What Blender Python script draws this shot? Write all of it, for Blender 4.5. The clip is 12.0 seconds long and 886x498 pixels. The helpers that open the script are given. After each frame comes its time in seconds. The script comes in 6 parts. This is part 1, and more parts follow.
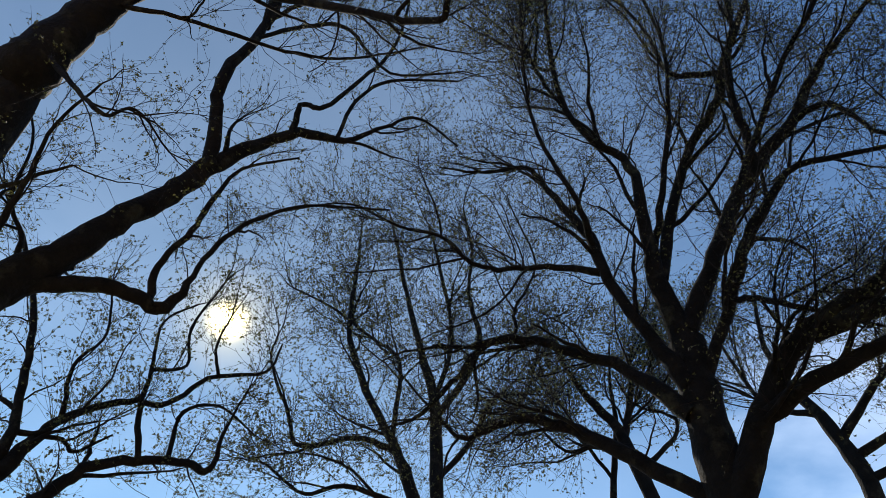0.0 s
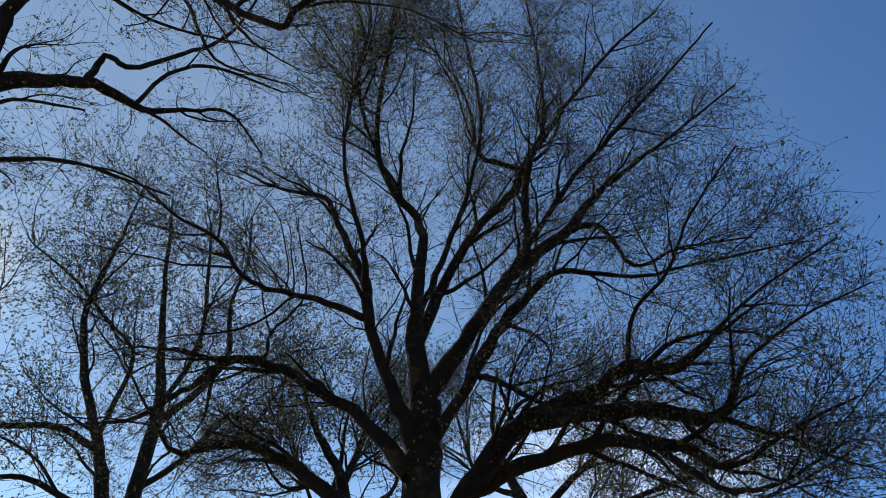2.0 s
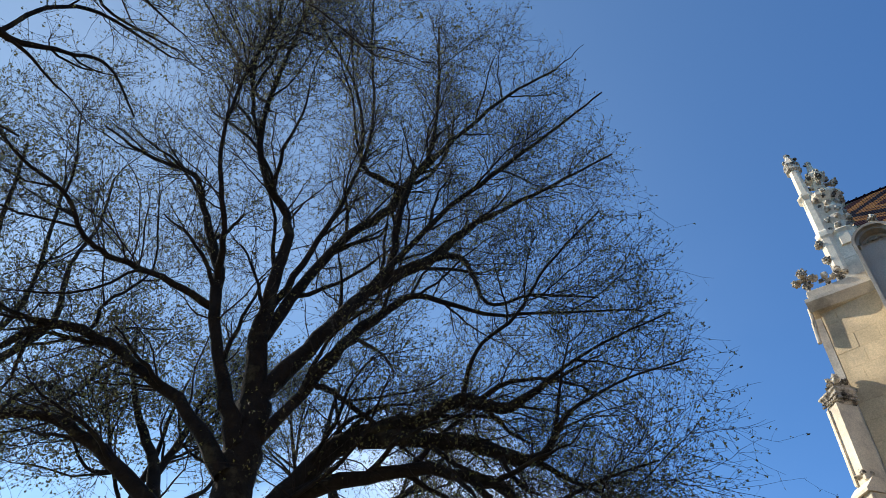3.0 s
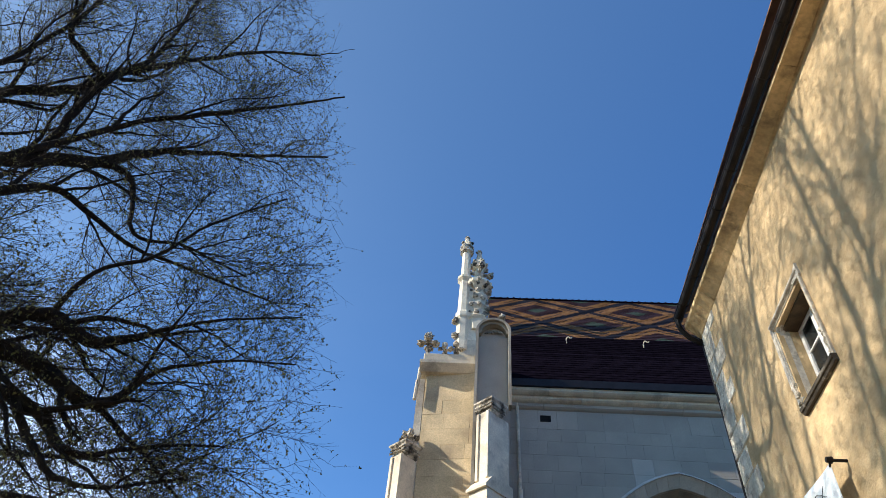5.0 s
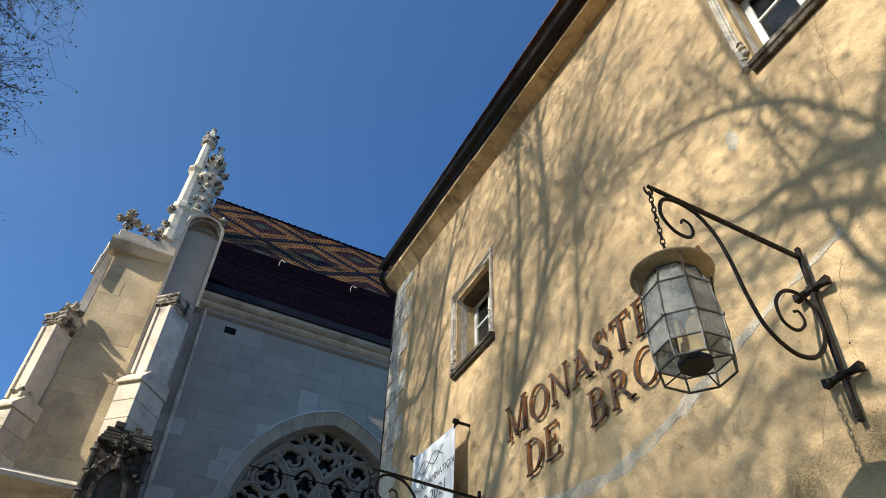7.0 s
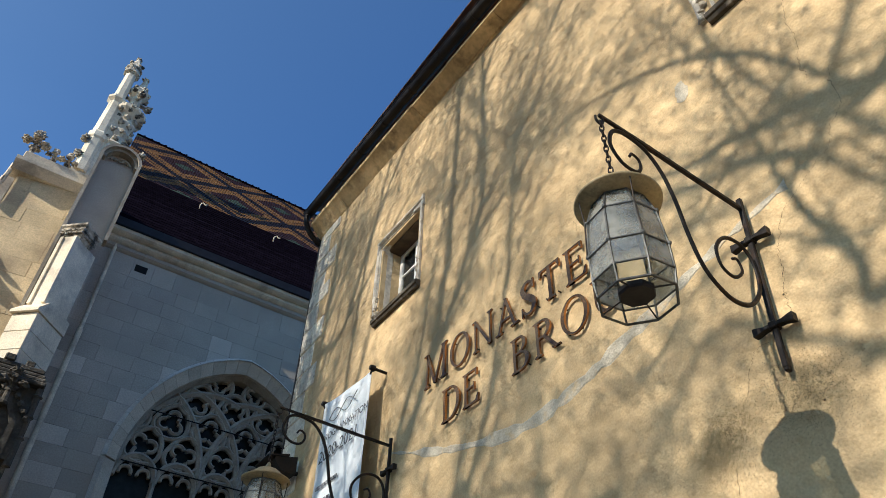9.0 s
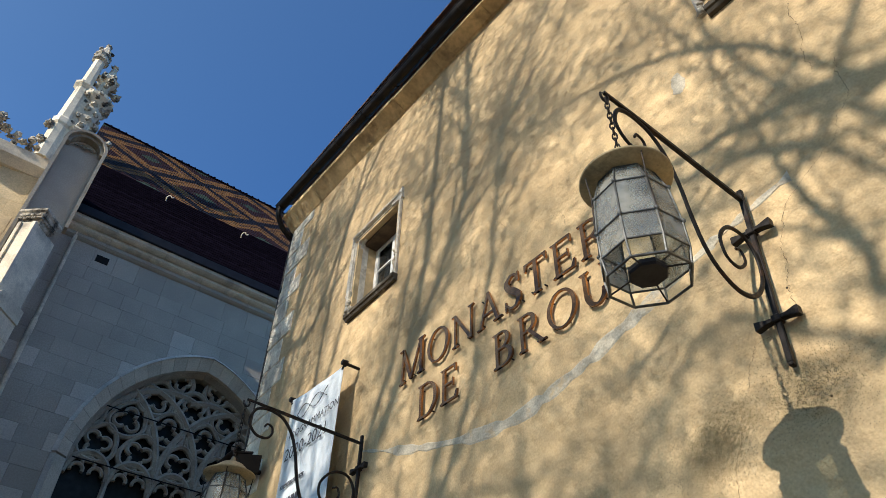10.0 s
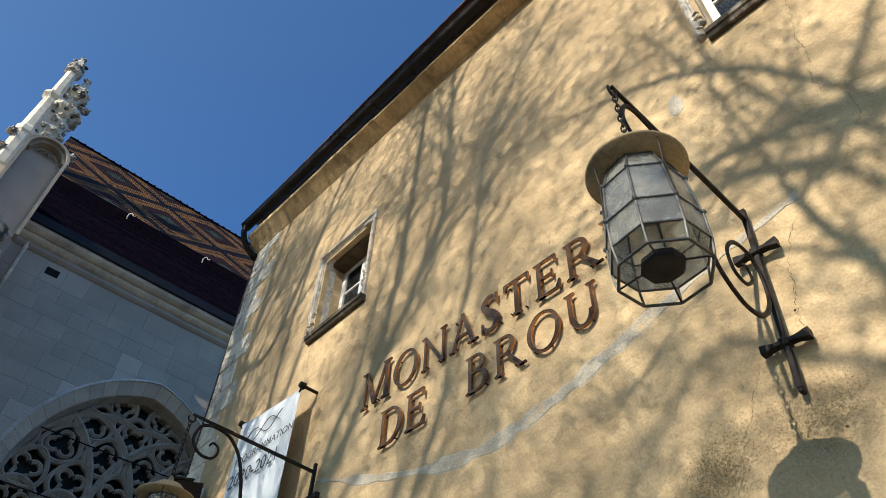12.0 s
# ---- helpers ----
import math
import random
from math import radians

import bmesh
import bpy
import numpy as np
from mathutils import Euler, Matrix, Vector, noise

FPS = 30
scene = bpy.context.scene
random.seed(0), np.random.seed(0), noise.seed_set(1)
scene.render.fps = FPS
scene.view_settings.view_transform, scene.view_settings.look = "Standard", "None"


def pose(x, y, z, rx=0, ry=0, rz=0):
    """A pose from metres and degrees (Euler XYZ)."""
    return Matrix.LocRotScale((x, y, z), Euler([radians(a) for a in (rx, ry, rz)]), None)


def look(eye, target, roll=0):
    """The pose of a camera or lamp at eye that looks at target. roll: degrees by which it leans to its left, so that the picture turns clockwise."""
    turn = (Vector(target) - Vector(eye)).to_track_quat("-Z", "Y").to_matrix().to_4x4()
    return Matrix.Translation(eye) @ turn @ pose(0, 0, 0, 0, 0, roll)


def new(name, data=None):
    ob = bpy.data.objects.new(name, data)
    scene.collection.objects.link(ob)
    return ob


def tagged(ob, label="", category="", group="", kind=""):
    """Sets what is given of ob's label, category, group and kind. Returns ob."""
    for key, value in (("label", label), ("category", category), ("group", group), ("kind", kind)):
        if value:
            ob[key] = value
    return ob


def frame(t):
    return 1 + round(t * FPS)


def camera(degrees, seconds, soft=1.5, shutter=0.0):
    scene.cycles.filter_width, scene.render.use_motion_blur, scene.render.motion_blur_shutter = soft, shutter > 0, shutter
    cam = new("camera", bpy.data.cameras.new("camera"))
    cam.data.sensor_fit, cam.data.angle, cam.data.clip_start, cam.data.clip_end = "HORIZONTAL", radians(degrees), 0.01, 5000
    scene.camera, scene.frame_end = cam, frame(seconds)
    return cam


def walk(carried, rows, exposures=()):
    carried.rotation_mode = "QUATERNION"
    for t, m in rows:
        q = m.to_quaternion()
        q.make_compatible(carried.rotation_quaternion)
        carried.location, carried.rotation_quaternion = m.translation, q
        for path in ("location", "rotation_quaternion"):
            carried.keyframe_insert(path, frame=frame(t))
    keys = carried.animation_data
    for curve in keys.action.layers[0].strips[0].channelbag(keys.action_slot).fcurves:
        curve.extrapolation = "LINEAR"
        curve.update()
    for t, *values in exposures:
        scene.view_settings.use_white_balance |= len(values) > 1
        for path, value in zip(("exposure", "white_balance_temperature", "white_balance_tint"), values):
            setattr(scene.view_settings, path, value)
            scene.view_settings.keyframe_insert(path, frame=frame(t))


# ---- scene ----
cam = camera(64.6, 12.0, soft=0.6)
PATH = [
    (0, (0.554, 0.59, 1.514), (-0.946, 0.887, 2.803), 3.4),
    (0.5, (0.572, 0.651, 1.52), (-0.883, 1.074, 2.825), 3.7),
    (1, (0.586, 0.651, 1.54), (-0.803, 1.203, 2.869), 3.8),
    (1.5, (0.6, 0.655, 1.539), (-0.699, 1.338, 2.898), 4.1),
    (2, (0.601, 0.681, 1.55), (-0.585, 1.491, 2.942), 4.4),
    (2.5, (0.655, 0.73, 1.555), (-0.402, 1.659, 2.976), 4.9),
    (4.5, (1.011, 1.036, 1.524), (0.657, 2.32, 3.016), 6.1),
    (5, (1.08, 1.087, 1.55), (0.961, 2.411, 3.044), 5.5),
    (5.5, (1.227, 1.182, 1.568), (1.333, 2.518, 3.053), 5.2),
    (6, (1.381, 1.278, 1.6), (1.691, 2.6, 3.068), 4.1),
    (6.5, (1.449, 1.303, 1.617), (1.932, 2.609, 3.053), 3.1),
    (7, (1.508, 1.331, 1.616), (2.118, 2.623, 3.015), 2.2),
    (9, (1.695, 1.71, 1.619), (2.515, 2.948, 2.958), 1.4),
    (9.5, (1.705, 1.873, 1.646), (2.562, 3.079, 2.992), 1.2),
    (10, (1.754, 2.017, 1.656), (2.639, 3.188, 3.014), 1.1),
    (10.5, (1.834, 2.122, 1.668), (2.729, 3.261, 3.047), 1.2),
    (11, (1.923, 2.224, 1.693), (2.818, 3.332, 3.097), 1.6),
    (11.5, (1.965, 2.318, 1.704), (2.855, 3.395, 3.135), 2.1),
    (12, (1.966, 2.426, 1.708), (2.863, 3.46, 3.166), 2.3),
]
walk(cam, [(t, look(eye, target, roll)) for t, eye, target, roll in PATH],
     [(0.0, 0.08), (2.0, 0.30), (2.7, 0.58), (4.5, 0.76), (5.0, 0.74), (5.5, 0.60), (6.0, 0.52), (6.5, 0.47), (9.0, 0.48), (12.0, 0.49)])

# ---------------------------------------------------------------- world and sun
SUN_WAY = Vector((-0.8415, -0.124, 0.5257)).normalized()   # towards the sun
SUN_EL = math.asin(SUN_WAY.z)
SUN_AZ = math.atan2(SUN_WAY.x, SUN_WAY.y)

world = bpy.data.worlds.new("sky")
scene.world = world
world.use_nodes = True
wn, wl = world.node_tree.nodes, world.node_tree.links
wn.clear()
w_out = wn.new("ShaderNodeOutputWorld")
w_bg = wn.new("ShaderNodeBackground")
w_sky = wn.new("ShaderNodeTexSky")
w_sky.sky_type = "NISHITA"
w_sky.sun_disc = False
w_sky.sun_elevation, w_sky.sun_rotation = SUN_EL, SUN_AZ
w_sky.altitude, w_sky.air_density, w_sky.dust_density, w_sky.ozone_density = 250, 0.85, 0.0, 4.0
w_tc = wn.new("ShaderNodeTexCoord")
w_dot = wn.new("ShaderNodeVectorMath")
w_dot.operation = "DOT_PRODUCT"
w_nrm = wn.new("ShaderNodeVectorMath")
w_nrm.operation = "NORMALIZE"
wl.new(w_tc.outputs["Generated"], w_nrm.inputs[0])
wl.new(w_nrm.outputs[0], w_dot.inputs[0])
w_dot.inputs[1].default_value = SUN_WAY


def w_math(op, a, b=None):
    n = wn.new("ShaderNodeMath")
    n.operation = op
    for k, v in enumerate((a, b)):
        if v is None:
            continue
        if isinstance(v, (int, float)):
            n.inputs[k].default_value = v
        else:
            wl.new(v, n.inputs[k])
    return n.outputs[0]


# the sun's disc with its aureole in thin high cloud
w_pos = w_math("MAXIMUM", w_dot.outputs["Value"], 0.0)
w_halo = w_math("ADD", w_math("MULTIPLY", w_math("POWER", w_pos, 9000.0), 30.0),
                w_math("ADD", w_math("MULTIPLY", w_math("POWER", w_pos, 600.0), 1.2), w_math("MULTIPLY", w_math("POWER", w_pos, 3.6), 0.29)))
# thin cloud low in the west
w_noise = wn.new("ShaderNodeTexNoise")
w_map = wn.new("ShaderNodeMapping")
w_map.inputs["Scale"].default_value = (2.2, 2.2, 5.0)
wl.new(w_nrm.outputs[0], w_map.inputs["Vector"])
wl.new(w_map.outputs[0], w_noise.inputs["Vector"])
w_noise.inputs["Scale"].default_value, w_noise.inputs["Detail"].default_value = 1.7, 7.0
w_sep = wn.new("ShaderNodeSeparateXYZ")
wl.new(w_nrm.outputs[0], w_sep.inputs[0])
w_low = wn.new("ShaderNodeMapRange")
wl.new(w_sep.outputs[2], w_low.inputs[0])
w_low.inputs[1].default_value, w_low.inputs[2].default_value, w_low.inputs[3].default_value, w_low.inputs[4].default_value = 0.95, 0.25, 0.0, 1.0
w_west = wn.new("ShaderNodeMapRange")
wl.new(w_sep.outputs[0], w_west.inputs[0])
w_west.inputs[1].default_value, w_west.inputs[2].default_value, w_west.inputs[3].default_value, w_west.inputs[4].default_value = -0.05, -0.75, 0.0, 1.0
w_puff = wn.new("ShaderNodeMapRange")
wl.new(w_noise.outputs["Fac"], w_puff.inputs[0])
w_puff.inputs[1].default_value, w_puff.inputs[2].default_value, w_puff.inputs[3].default_value, w_puff.inputs[4].default_value = 0.30, 0.80, 0.0, 1.0
w_cloud = w_math("MULTIPLY", w_math("MULTIPLY", w_low.outputs[0], w_west.outputs[0]), w_puff.outputs[0])
w_add = wn.new("ShaderNodeMix")
w_add.data_type, w_add.blend_type = "RGBA", "ADD"
w_add.inputs["Factor"].default_value = 1.0
w_white = wn.new("ShaderNodeMix")
w_white.data_type = "RGBA"
w_white.inputs["A"].default_value, w_white.inputs["B"].default_value = (0, 0, 0, 1), (1.7, 1.8, 1.9, 1)
# one bright cloud in the north-west
w_bank = wn.new("ShaderNodeVectorMath")
w_bank.operation = "DOT_PRODUCT"
wl.new(w_nrm.outputs[0], w_bank.inputs[0])
w_bank.inputs[1].default_value = Vector((-0.585, 0.705, 0.395)).normalized()
w_edge = wn.new("ShaderNodeMapRange")
wl.new(w_math("ADD", w_bank.outputs["Value"], w_math("MULTIPLY", w_noise.outputs["Fac"], 0.09)), w_edge.inputs[0])
w_edge.inputs[1].default_value, w_edge.inputs[2].default_value, w_edge.inputs[3].default_value, w_edge.inputs[4].default_value = 1.022, 1.050, 0.0, 2.5
wl.new(w_math("ADD", w_cloud, w_edge.outputs[0]), w_white.inputs["Factor"])
w_white.clamp_factor = False
w_glow = wn.new("ShaderNodeVectorMath")
w_glow.operation = "SCALE"
w_glow.inputs[0].default_value = (4.9, 3.9, 1.5)
wl.new(w_halo, w_glow.inputs["Scale"])
w_sum = wn.new("ShaderNodeVectorMath")
w_sum.operation = "ADD"
# the paler sky between the aureole and the deepest blue
w_ring = wn.new("ShaderNodeVectorMath")
w_ring.operation = "SCALE"
w_ring.inputs[0].default_value = (0.8, 1.1, 1.5)
wl.new(w_math("MULTIPLY", w_pos, w_math("SUBTRACT", 1.0, w_pos)), w_ring.inputs["Scale"])
w_pale = wn.new("ShaderNodeVectorMath")
w_pale.operation = "ADD"
wl.new(w_glow.outputs[0], w_pale.inputs[0])
wl.new(w_ring.outputs[0], w_pale.inputs[1])
wl.new(w_white.outputs["Result"], w_sum.inputs[0])
wl.new(w_pale.outputs[0], w_sum.inputs[1])
w_deep = wn.new("ShaderNodeVectorMath")
w_deep.operation = "MULTIPLY"
w_haze = wn.new("ShaderNodeMix")
w_haze.data_type = "RGBA"
w_haze.inputs["A"].default_value, w_haze.inputs["B"].default_value = (0.73, 1.24, 1.66, 1), (0.78, 1.22, 1.26, 1)
wl.new(w_pos, w_haze.inputs["Factor"])
wl.new(w_haze.outputs["Result"], w_deep.inputs[1])
wl.new(w_sky.outputs[0], w_deep.inputs[0])
wl.new(w_deep.outputs[0], w_add.inputs["A"])
wl.new(w_sum.outputs[0], w_add.inputs["B"])
wl.new(w_add.outputs["Result"], w_bg.inputs["Color"])
w_bg.inputs["Strength"].default_value = 0.092
wl.new(w_bg.outputs[0], w_out.inputs[0])

sun = new("sun", bpy.data.lights.new("sun", "SUN"))
sun.data.energy, sun.data.angle, sun.data.color = 4.8, radians(0.36), (1.0, 0.915, 0.79)
sun.matrix_world = look((-60, -8, 40), Vector((-60, -8, 40)) - SUN_WAY)


# ---------------------------------------------------------------- materials
def material(name, base, rough=0.8, metal=0.0, spread=0.25, scale=3.0, fine=40.0, bump=0.3, bump_scale=None, second=None, second_at=(0.5, 0.7), spec=0.3, vary=0.0, island=0.0, distance=0.01, grain_mix=0.6):
    """A surface with blotches at one size, grain at another, relief, and a second colour where the blotches are strongest."""
    m = bpy.data.materials.new(name)
    m.use_nodes = True
    n, l = m.node_tree.nodes, m.node_tree.links
    b = n["Principled BSDF"]
    tc = n.new("ShaderNodeTexCoord")
    big, small = n.new("ShaderNodeTexNoise"), n.new("ShaderNodeTexNoise")
    for tex, s, d in ((big, scale, 5.0), (small, fine, 4.0)):
        tex.inputs["Scale"].default_value, tex.inputs["Detail"].default_value = s, d
        l.new(tc.outputs["Object"], tex.inputs["Vector"])
    ramp = n.new("ShaderNodeValToRGB")
    lo, hi = [max(0.0, c * (1 - spread)) for c in base], [min(1.0, c * (1 + spread)) for c in base]
    ramp.color_ramp.elements[0].position, ramp.color_ramp.elements[1].position = 0.3, 0.7
    ramp.color_ramp.elements[0].color, ramp.color_ramp.elements[1].color = (*lo, 1), (*hi, 1)
    l.new(big.outputs["Fac"], ramp.inputs[0])
    grain = n.new("ShaderNodeMix")
    grain.data_type, grain.blend_type = "RGBA", "MULTIPLY"
    grain.inputs["Factor"].default_value = grain_mix
    gr = n.new("ShaderNodeValToRGB")
    gr.color_ramp.elements[0].position, gr.color_ramp.elements[1].position = 0.3, 0.65
    gr.color_ramp.elements[0].color, gr.color_ramp.elements[1].color = (0.62, 0.62, 0.62, 1), (1, 1, 1, 1)
    l.new(small.outputs["Fac"], gr.inputs[0])
    l.new(ramp.outputs[0], grain.inputs["A"])
    l.new(gr.outputs[0], grain.inputs["B"])
    colour = grain.outputs["Result"]
    if second:
        third = n.new("ShaderNodeTexNoise")
        third.inputs["Scale"].default_value, third.inputs["Detail"].default_value = scale * 0.7, 8.0
        third.inputs["Roughness"].default_value = 0.65
        shift = n.new("ShaderNodeVectorMath")
        shift.inputs[1].default_value = (13.1, 7.7, 3.3)
        l.new(tc.outputs["Object"], shift.inputs[0])
        l.new(shift.outputs[0], third.inputs["Vector"])
        mask = n.new("ShaderNodeMapRange")
        mask.inputs[1].default_value, mask.inputs[2].default_value = second_at
        l.new(third.outputs["Fac"], mask.inputs[0])
        mix = n.new("ShaderNodeMix")
        mix.data_type = "RGBA"
        mix.inputs["B"].default_value = (*second, 1)
        l.new(mask.outputs[0], mix.inputs["Factor"])
        l.new(colour, mix.inputs["A"])
        colour = mix.outputs["Result"]
    if vary or island:
        hsv = n.new("ShaderNodeHueSaturation")
        src = n.new("ShaderNodeObjectInfo").outputs["Random"] if vary else n.new("ShaderNodeNewGeometry").outputs["Random Per Island"]
        mr = n.new("ShaderNodeMapRange")
        mr.inputs[3].default_value, mr.inputs[4].default_value = 1 - (vary or island), 1 + (vary or island)
        l.new(src, mr.inputs[0])
        l.new(mr.outputs[0], hsv.inputs["Value"])
        l.new(colour, hsv.inputs["Color"])
        colour = hsv.outputs[0]
    l.new(colour, b.inputs["Base Color"])
    b.inputs["Roughness"].default_value, b.inputs["Metallic"].default_value = rough, metal
    b.inputs["Specular IOR Level"].default_value = spec
    bp = n.new("ShaderNodeBump")
    bp.inputs["Strength"].default_value, bp.inputs["Distance"].default_value = bump, distance
    rel = n.new("ShaderNodeTexNoise")
    rel.inputs["Scale"].default_value, rel.inputs["Detail"].default_value = bump_scale or fine, 6.0
    l.new(tc.outputs["Object"], rel.inputs["Vector"])
    l.new(rel.outputs["Fac"], bp.inputs["Height"])
    l.new(bp.outputs[0], b.inputs["Normal"])
    return m


PLASTER = material("ochre_plaster", (0.61, 0.447, 0.252), 0.93, spread=0.20, scale=1.6, fine=60, bump=1.0, bump_scale=5.0, second=(0.40, 0.30, 0.17), second_at=(0.50, 0.78), spec=0.15, distance=0.06, grain_mix=0.5)
MORTAR = material("grey_mortar", (0.56, 0.50, 0.39), 0.95, spread=0.22, scale=7, fine=60, bump=0.9, second=(0.61, 0.447, 0.252), second_at=(0.54, 0.68))
CRACK = material("crack", (0.10, 0.075, 0.045), 1.0, spread=0.3, scale=9, bump=0.1)
STAIN = material("lichen_stain", (0.19, 0.165, 0.095), 1.0, spread=0.4, scale=6, fine=90, bump=0.4)
QUOIN = material("rough_limestone", (0.72, 0.66, 0.54), 0.95, spread=0.25, scale=5, fine=24, bump=1.0, bump_scale=16, second=(0.26, 0.23, 0.19), second_at=(0.56, 0.68), vary=0.14, distance=0.03)
SURROUND = material("window_limestone", (0.64, 0.58, 0.48), 0.9, spread=0.28, scale=7, fine=30, bump=0.8, second=(0.22, 0.19, 0.15), second_at=(0.57, 0.68), distance=0.015)
SILL = material("dark_sill_stone", (0.085, 0.072, 0.055), 0.95, spread=0.35, scale=5, fine=40, bump=0.6, second=(0.36, 0.32, 0.26), second_at=(0.56, 0.7))
EAVE = material("eave_stone", (0.64, 0.47, 0.25), 0.9, spread=0.28, scale=2.2, fine=18, bump=0.4, second=(0.16, 0.115, 0.07), second_at=(0.56, 0.70), vary=0.16)
ASHLAR_PALE = material("pale_limestone", (0.74, 0.655, 0.51), 0.9, spread=0.20, scale=1.6, fine=35, bump=0.4, second=(0.24, 0.21, 0.175), second_at=(0.50, 0.74), vary=0.12)
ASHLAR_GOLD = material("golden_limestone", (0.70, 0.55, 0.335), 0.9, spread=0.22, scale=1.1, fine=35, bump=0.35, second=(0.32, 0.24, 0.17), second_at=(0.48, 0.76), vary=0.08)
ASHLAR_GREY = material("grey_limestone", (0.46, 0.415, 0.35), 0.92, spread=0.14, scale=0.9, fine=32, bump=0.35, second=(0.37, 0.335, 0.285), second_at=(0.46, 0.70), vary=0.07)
ASHLAR_LIGHT = material("light_grey_limestone", (0.60, 0.55, 0.475), 0.92, spread=0.12, scale=1.2, fine=32, bump=0.35, vary=0.08)
# grey stands for the shade on the pier's front, put into the stone colour
PIER = material("weathered_shaded_pier_stone", (0.42, 0.375, 0.30), 0.92, spread=0.22, scale=1.3, fine=30, bump=0.4, second=(0.22, 0.195, 0.16), second_at=(0.48, 0.70), vary=0.08)
VOUSSOIR = material("arch_limestone", (0.58, 0.505, 0.40), 0.9, spread=0.14, scale=2, fine=35, bump=0.3, vary=0.10)
CARVED = material("carved_limestone", (0.58, 0.52, 0.42), 0.95, spread=0.25, scale=6, fine=30, bump=0.7, bump_scale=20, second=(0.07, 0.064, 0.055), second_at=(0.44, 0.60), distance=0.03)
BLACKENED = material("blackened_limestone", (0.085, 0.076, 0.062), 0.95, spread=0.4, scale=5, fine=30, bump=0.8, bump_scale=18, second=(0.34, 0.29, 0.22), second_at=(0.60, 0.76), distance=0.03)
JOINT = material("joint_mortar", (0.37, 0.335, 0.285), 1.0, spread=0.2, scale=4, bump=0.3)
HOOD = material("pale_hood_limestone", (0.66, 0.62, 0.56), 0.9, spread=0.16, scale=3, fine=35, bump=0.3, vary=0.10)
TRACERY = material("tracery_stone", (0.41, 0.36, 0.29), 0.9, spread=0.18, scale=4, fine=30, bump=0.4, second=(0.22, 0.20, 0.17), second_at=(0.55, 0.75))
SLATE = material("dark_plum_tile", (0.006, 0.0045, 0.008), 0.85, spread=0.4, scale=6, fine=40, bump=0.3, spec=0.0, island=0.3)
LEAD = material("dark_lead", (0.014, 0.014, 0.020), 0.6, metal=0.1, spread=0.3, scale=4, bump=0.15)
ZINC = material("dark_gutter_metal", (0.022, 0.017, 0.014), 0.55, metal=0.2, spread=0.3, scale=5, bump=0.2)
ROOF_BROWN = material("brown_roof_tile", (0.20, 0.10, 0.06), 0.8, spread=0.35, scale=4, bump=0.4, island=0.3)
OAK = material("dark_oak", (0.115, 0.078, 0.045), 0.8, spread=0.3, scale=5, fine=30, bump=0.4, second=(0.05, 0.033, 0.02), second_at=(0.5, 0.7))
RUBBLE = material("broken_limestone", (0.52, 0.46, 0.36), 0.95, spread=0.3, scale=9, fine=40, bump=0.9, second=(0.16, 0.14, 0.11), second_at=(0.50, 0.66), distance=0.02)
IRON = material("wrought_iron", (0.028, 0.024, 0.022), 0.55, metal=0.6, spread=0.4, scale=14, fine=90, bump=0.5, second=(0.09, 0.045, 0.025), second_at=(0.56, 0.74), distance=0.004)
BRASS = material("weathered_brim", (0.33, 0.265, 0.155), 0.7, metal=0.1, spread=0.25, scale=9, fine=60, bump=0.2, second=(0.08, 0.065, 0.045), second_at=(0.58, 0.75))
CAME = material("lead_came", (0.10, 0.105, 0.105), 0.5, metal=0.7, spread=0.3, scale=20, bump=0.3)
# dark blotches put the letters' near-black shaded parts into the metal's colour
BRONZE = material("coppery_letter_metal", (0.56, 0.275, 0.115), 0.27, metal=0.95, spread=0.5, scale=1.9, fine=70, bump=0.15, second=(0.05, 0.034, 0.028), second_at=(0.40, 0.56))
CLOTH = material("banner_cloth", (0.74, 0.80, 0.84), 0.75, spread=0.04, scale=2, fine=90, bump=0.08)
INK = material("grey_ink", (0.09, 0.095, 0.11), 0.8, spread=0.1, bump=0.0)
WHITE_PAINT = material("white_paint", (0.78, 0.78, 0.76), 0.5, spread=0.06, scale=5, bump=0.15)
# near black for room and putlog hole; their lack of light is coloured in
UNLIT_INSIDE = material("unlit_inside", (0.012, 0.012, 0.013), 0.95, spread=0.2, bump=0.0)
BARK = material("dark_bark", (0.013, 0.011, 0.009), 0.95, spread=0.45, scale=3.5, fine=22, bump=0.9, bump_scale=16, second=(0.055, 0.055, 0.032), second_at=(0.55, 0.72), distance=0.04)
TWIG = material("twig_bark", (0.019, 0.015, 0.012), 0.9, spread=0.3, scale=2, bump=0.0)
GRAVEL = material("pale_gravel", (0.21, 0.158, 0.104), 0.95, spread=0.22, scale=0.6, fine=45, bump=0.7, second=(0.15, 0.115, 0.08), second_at=(0.5, 0.7), distance=0.03)


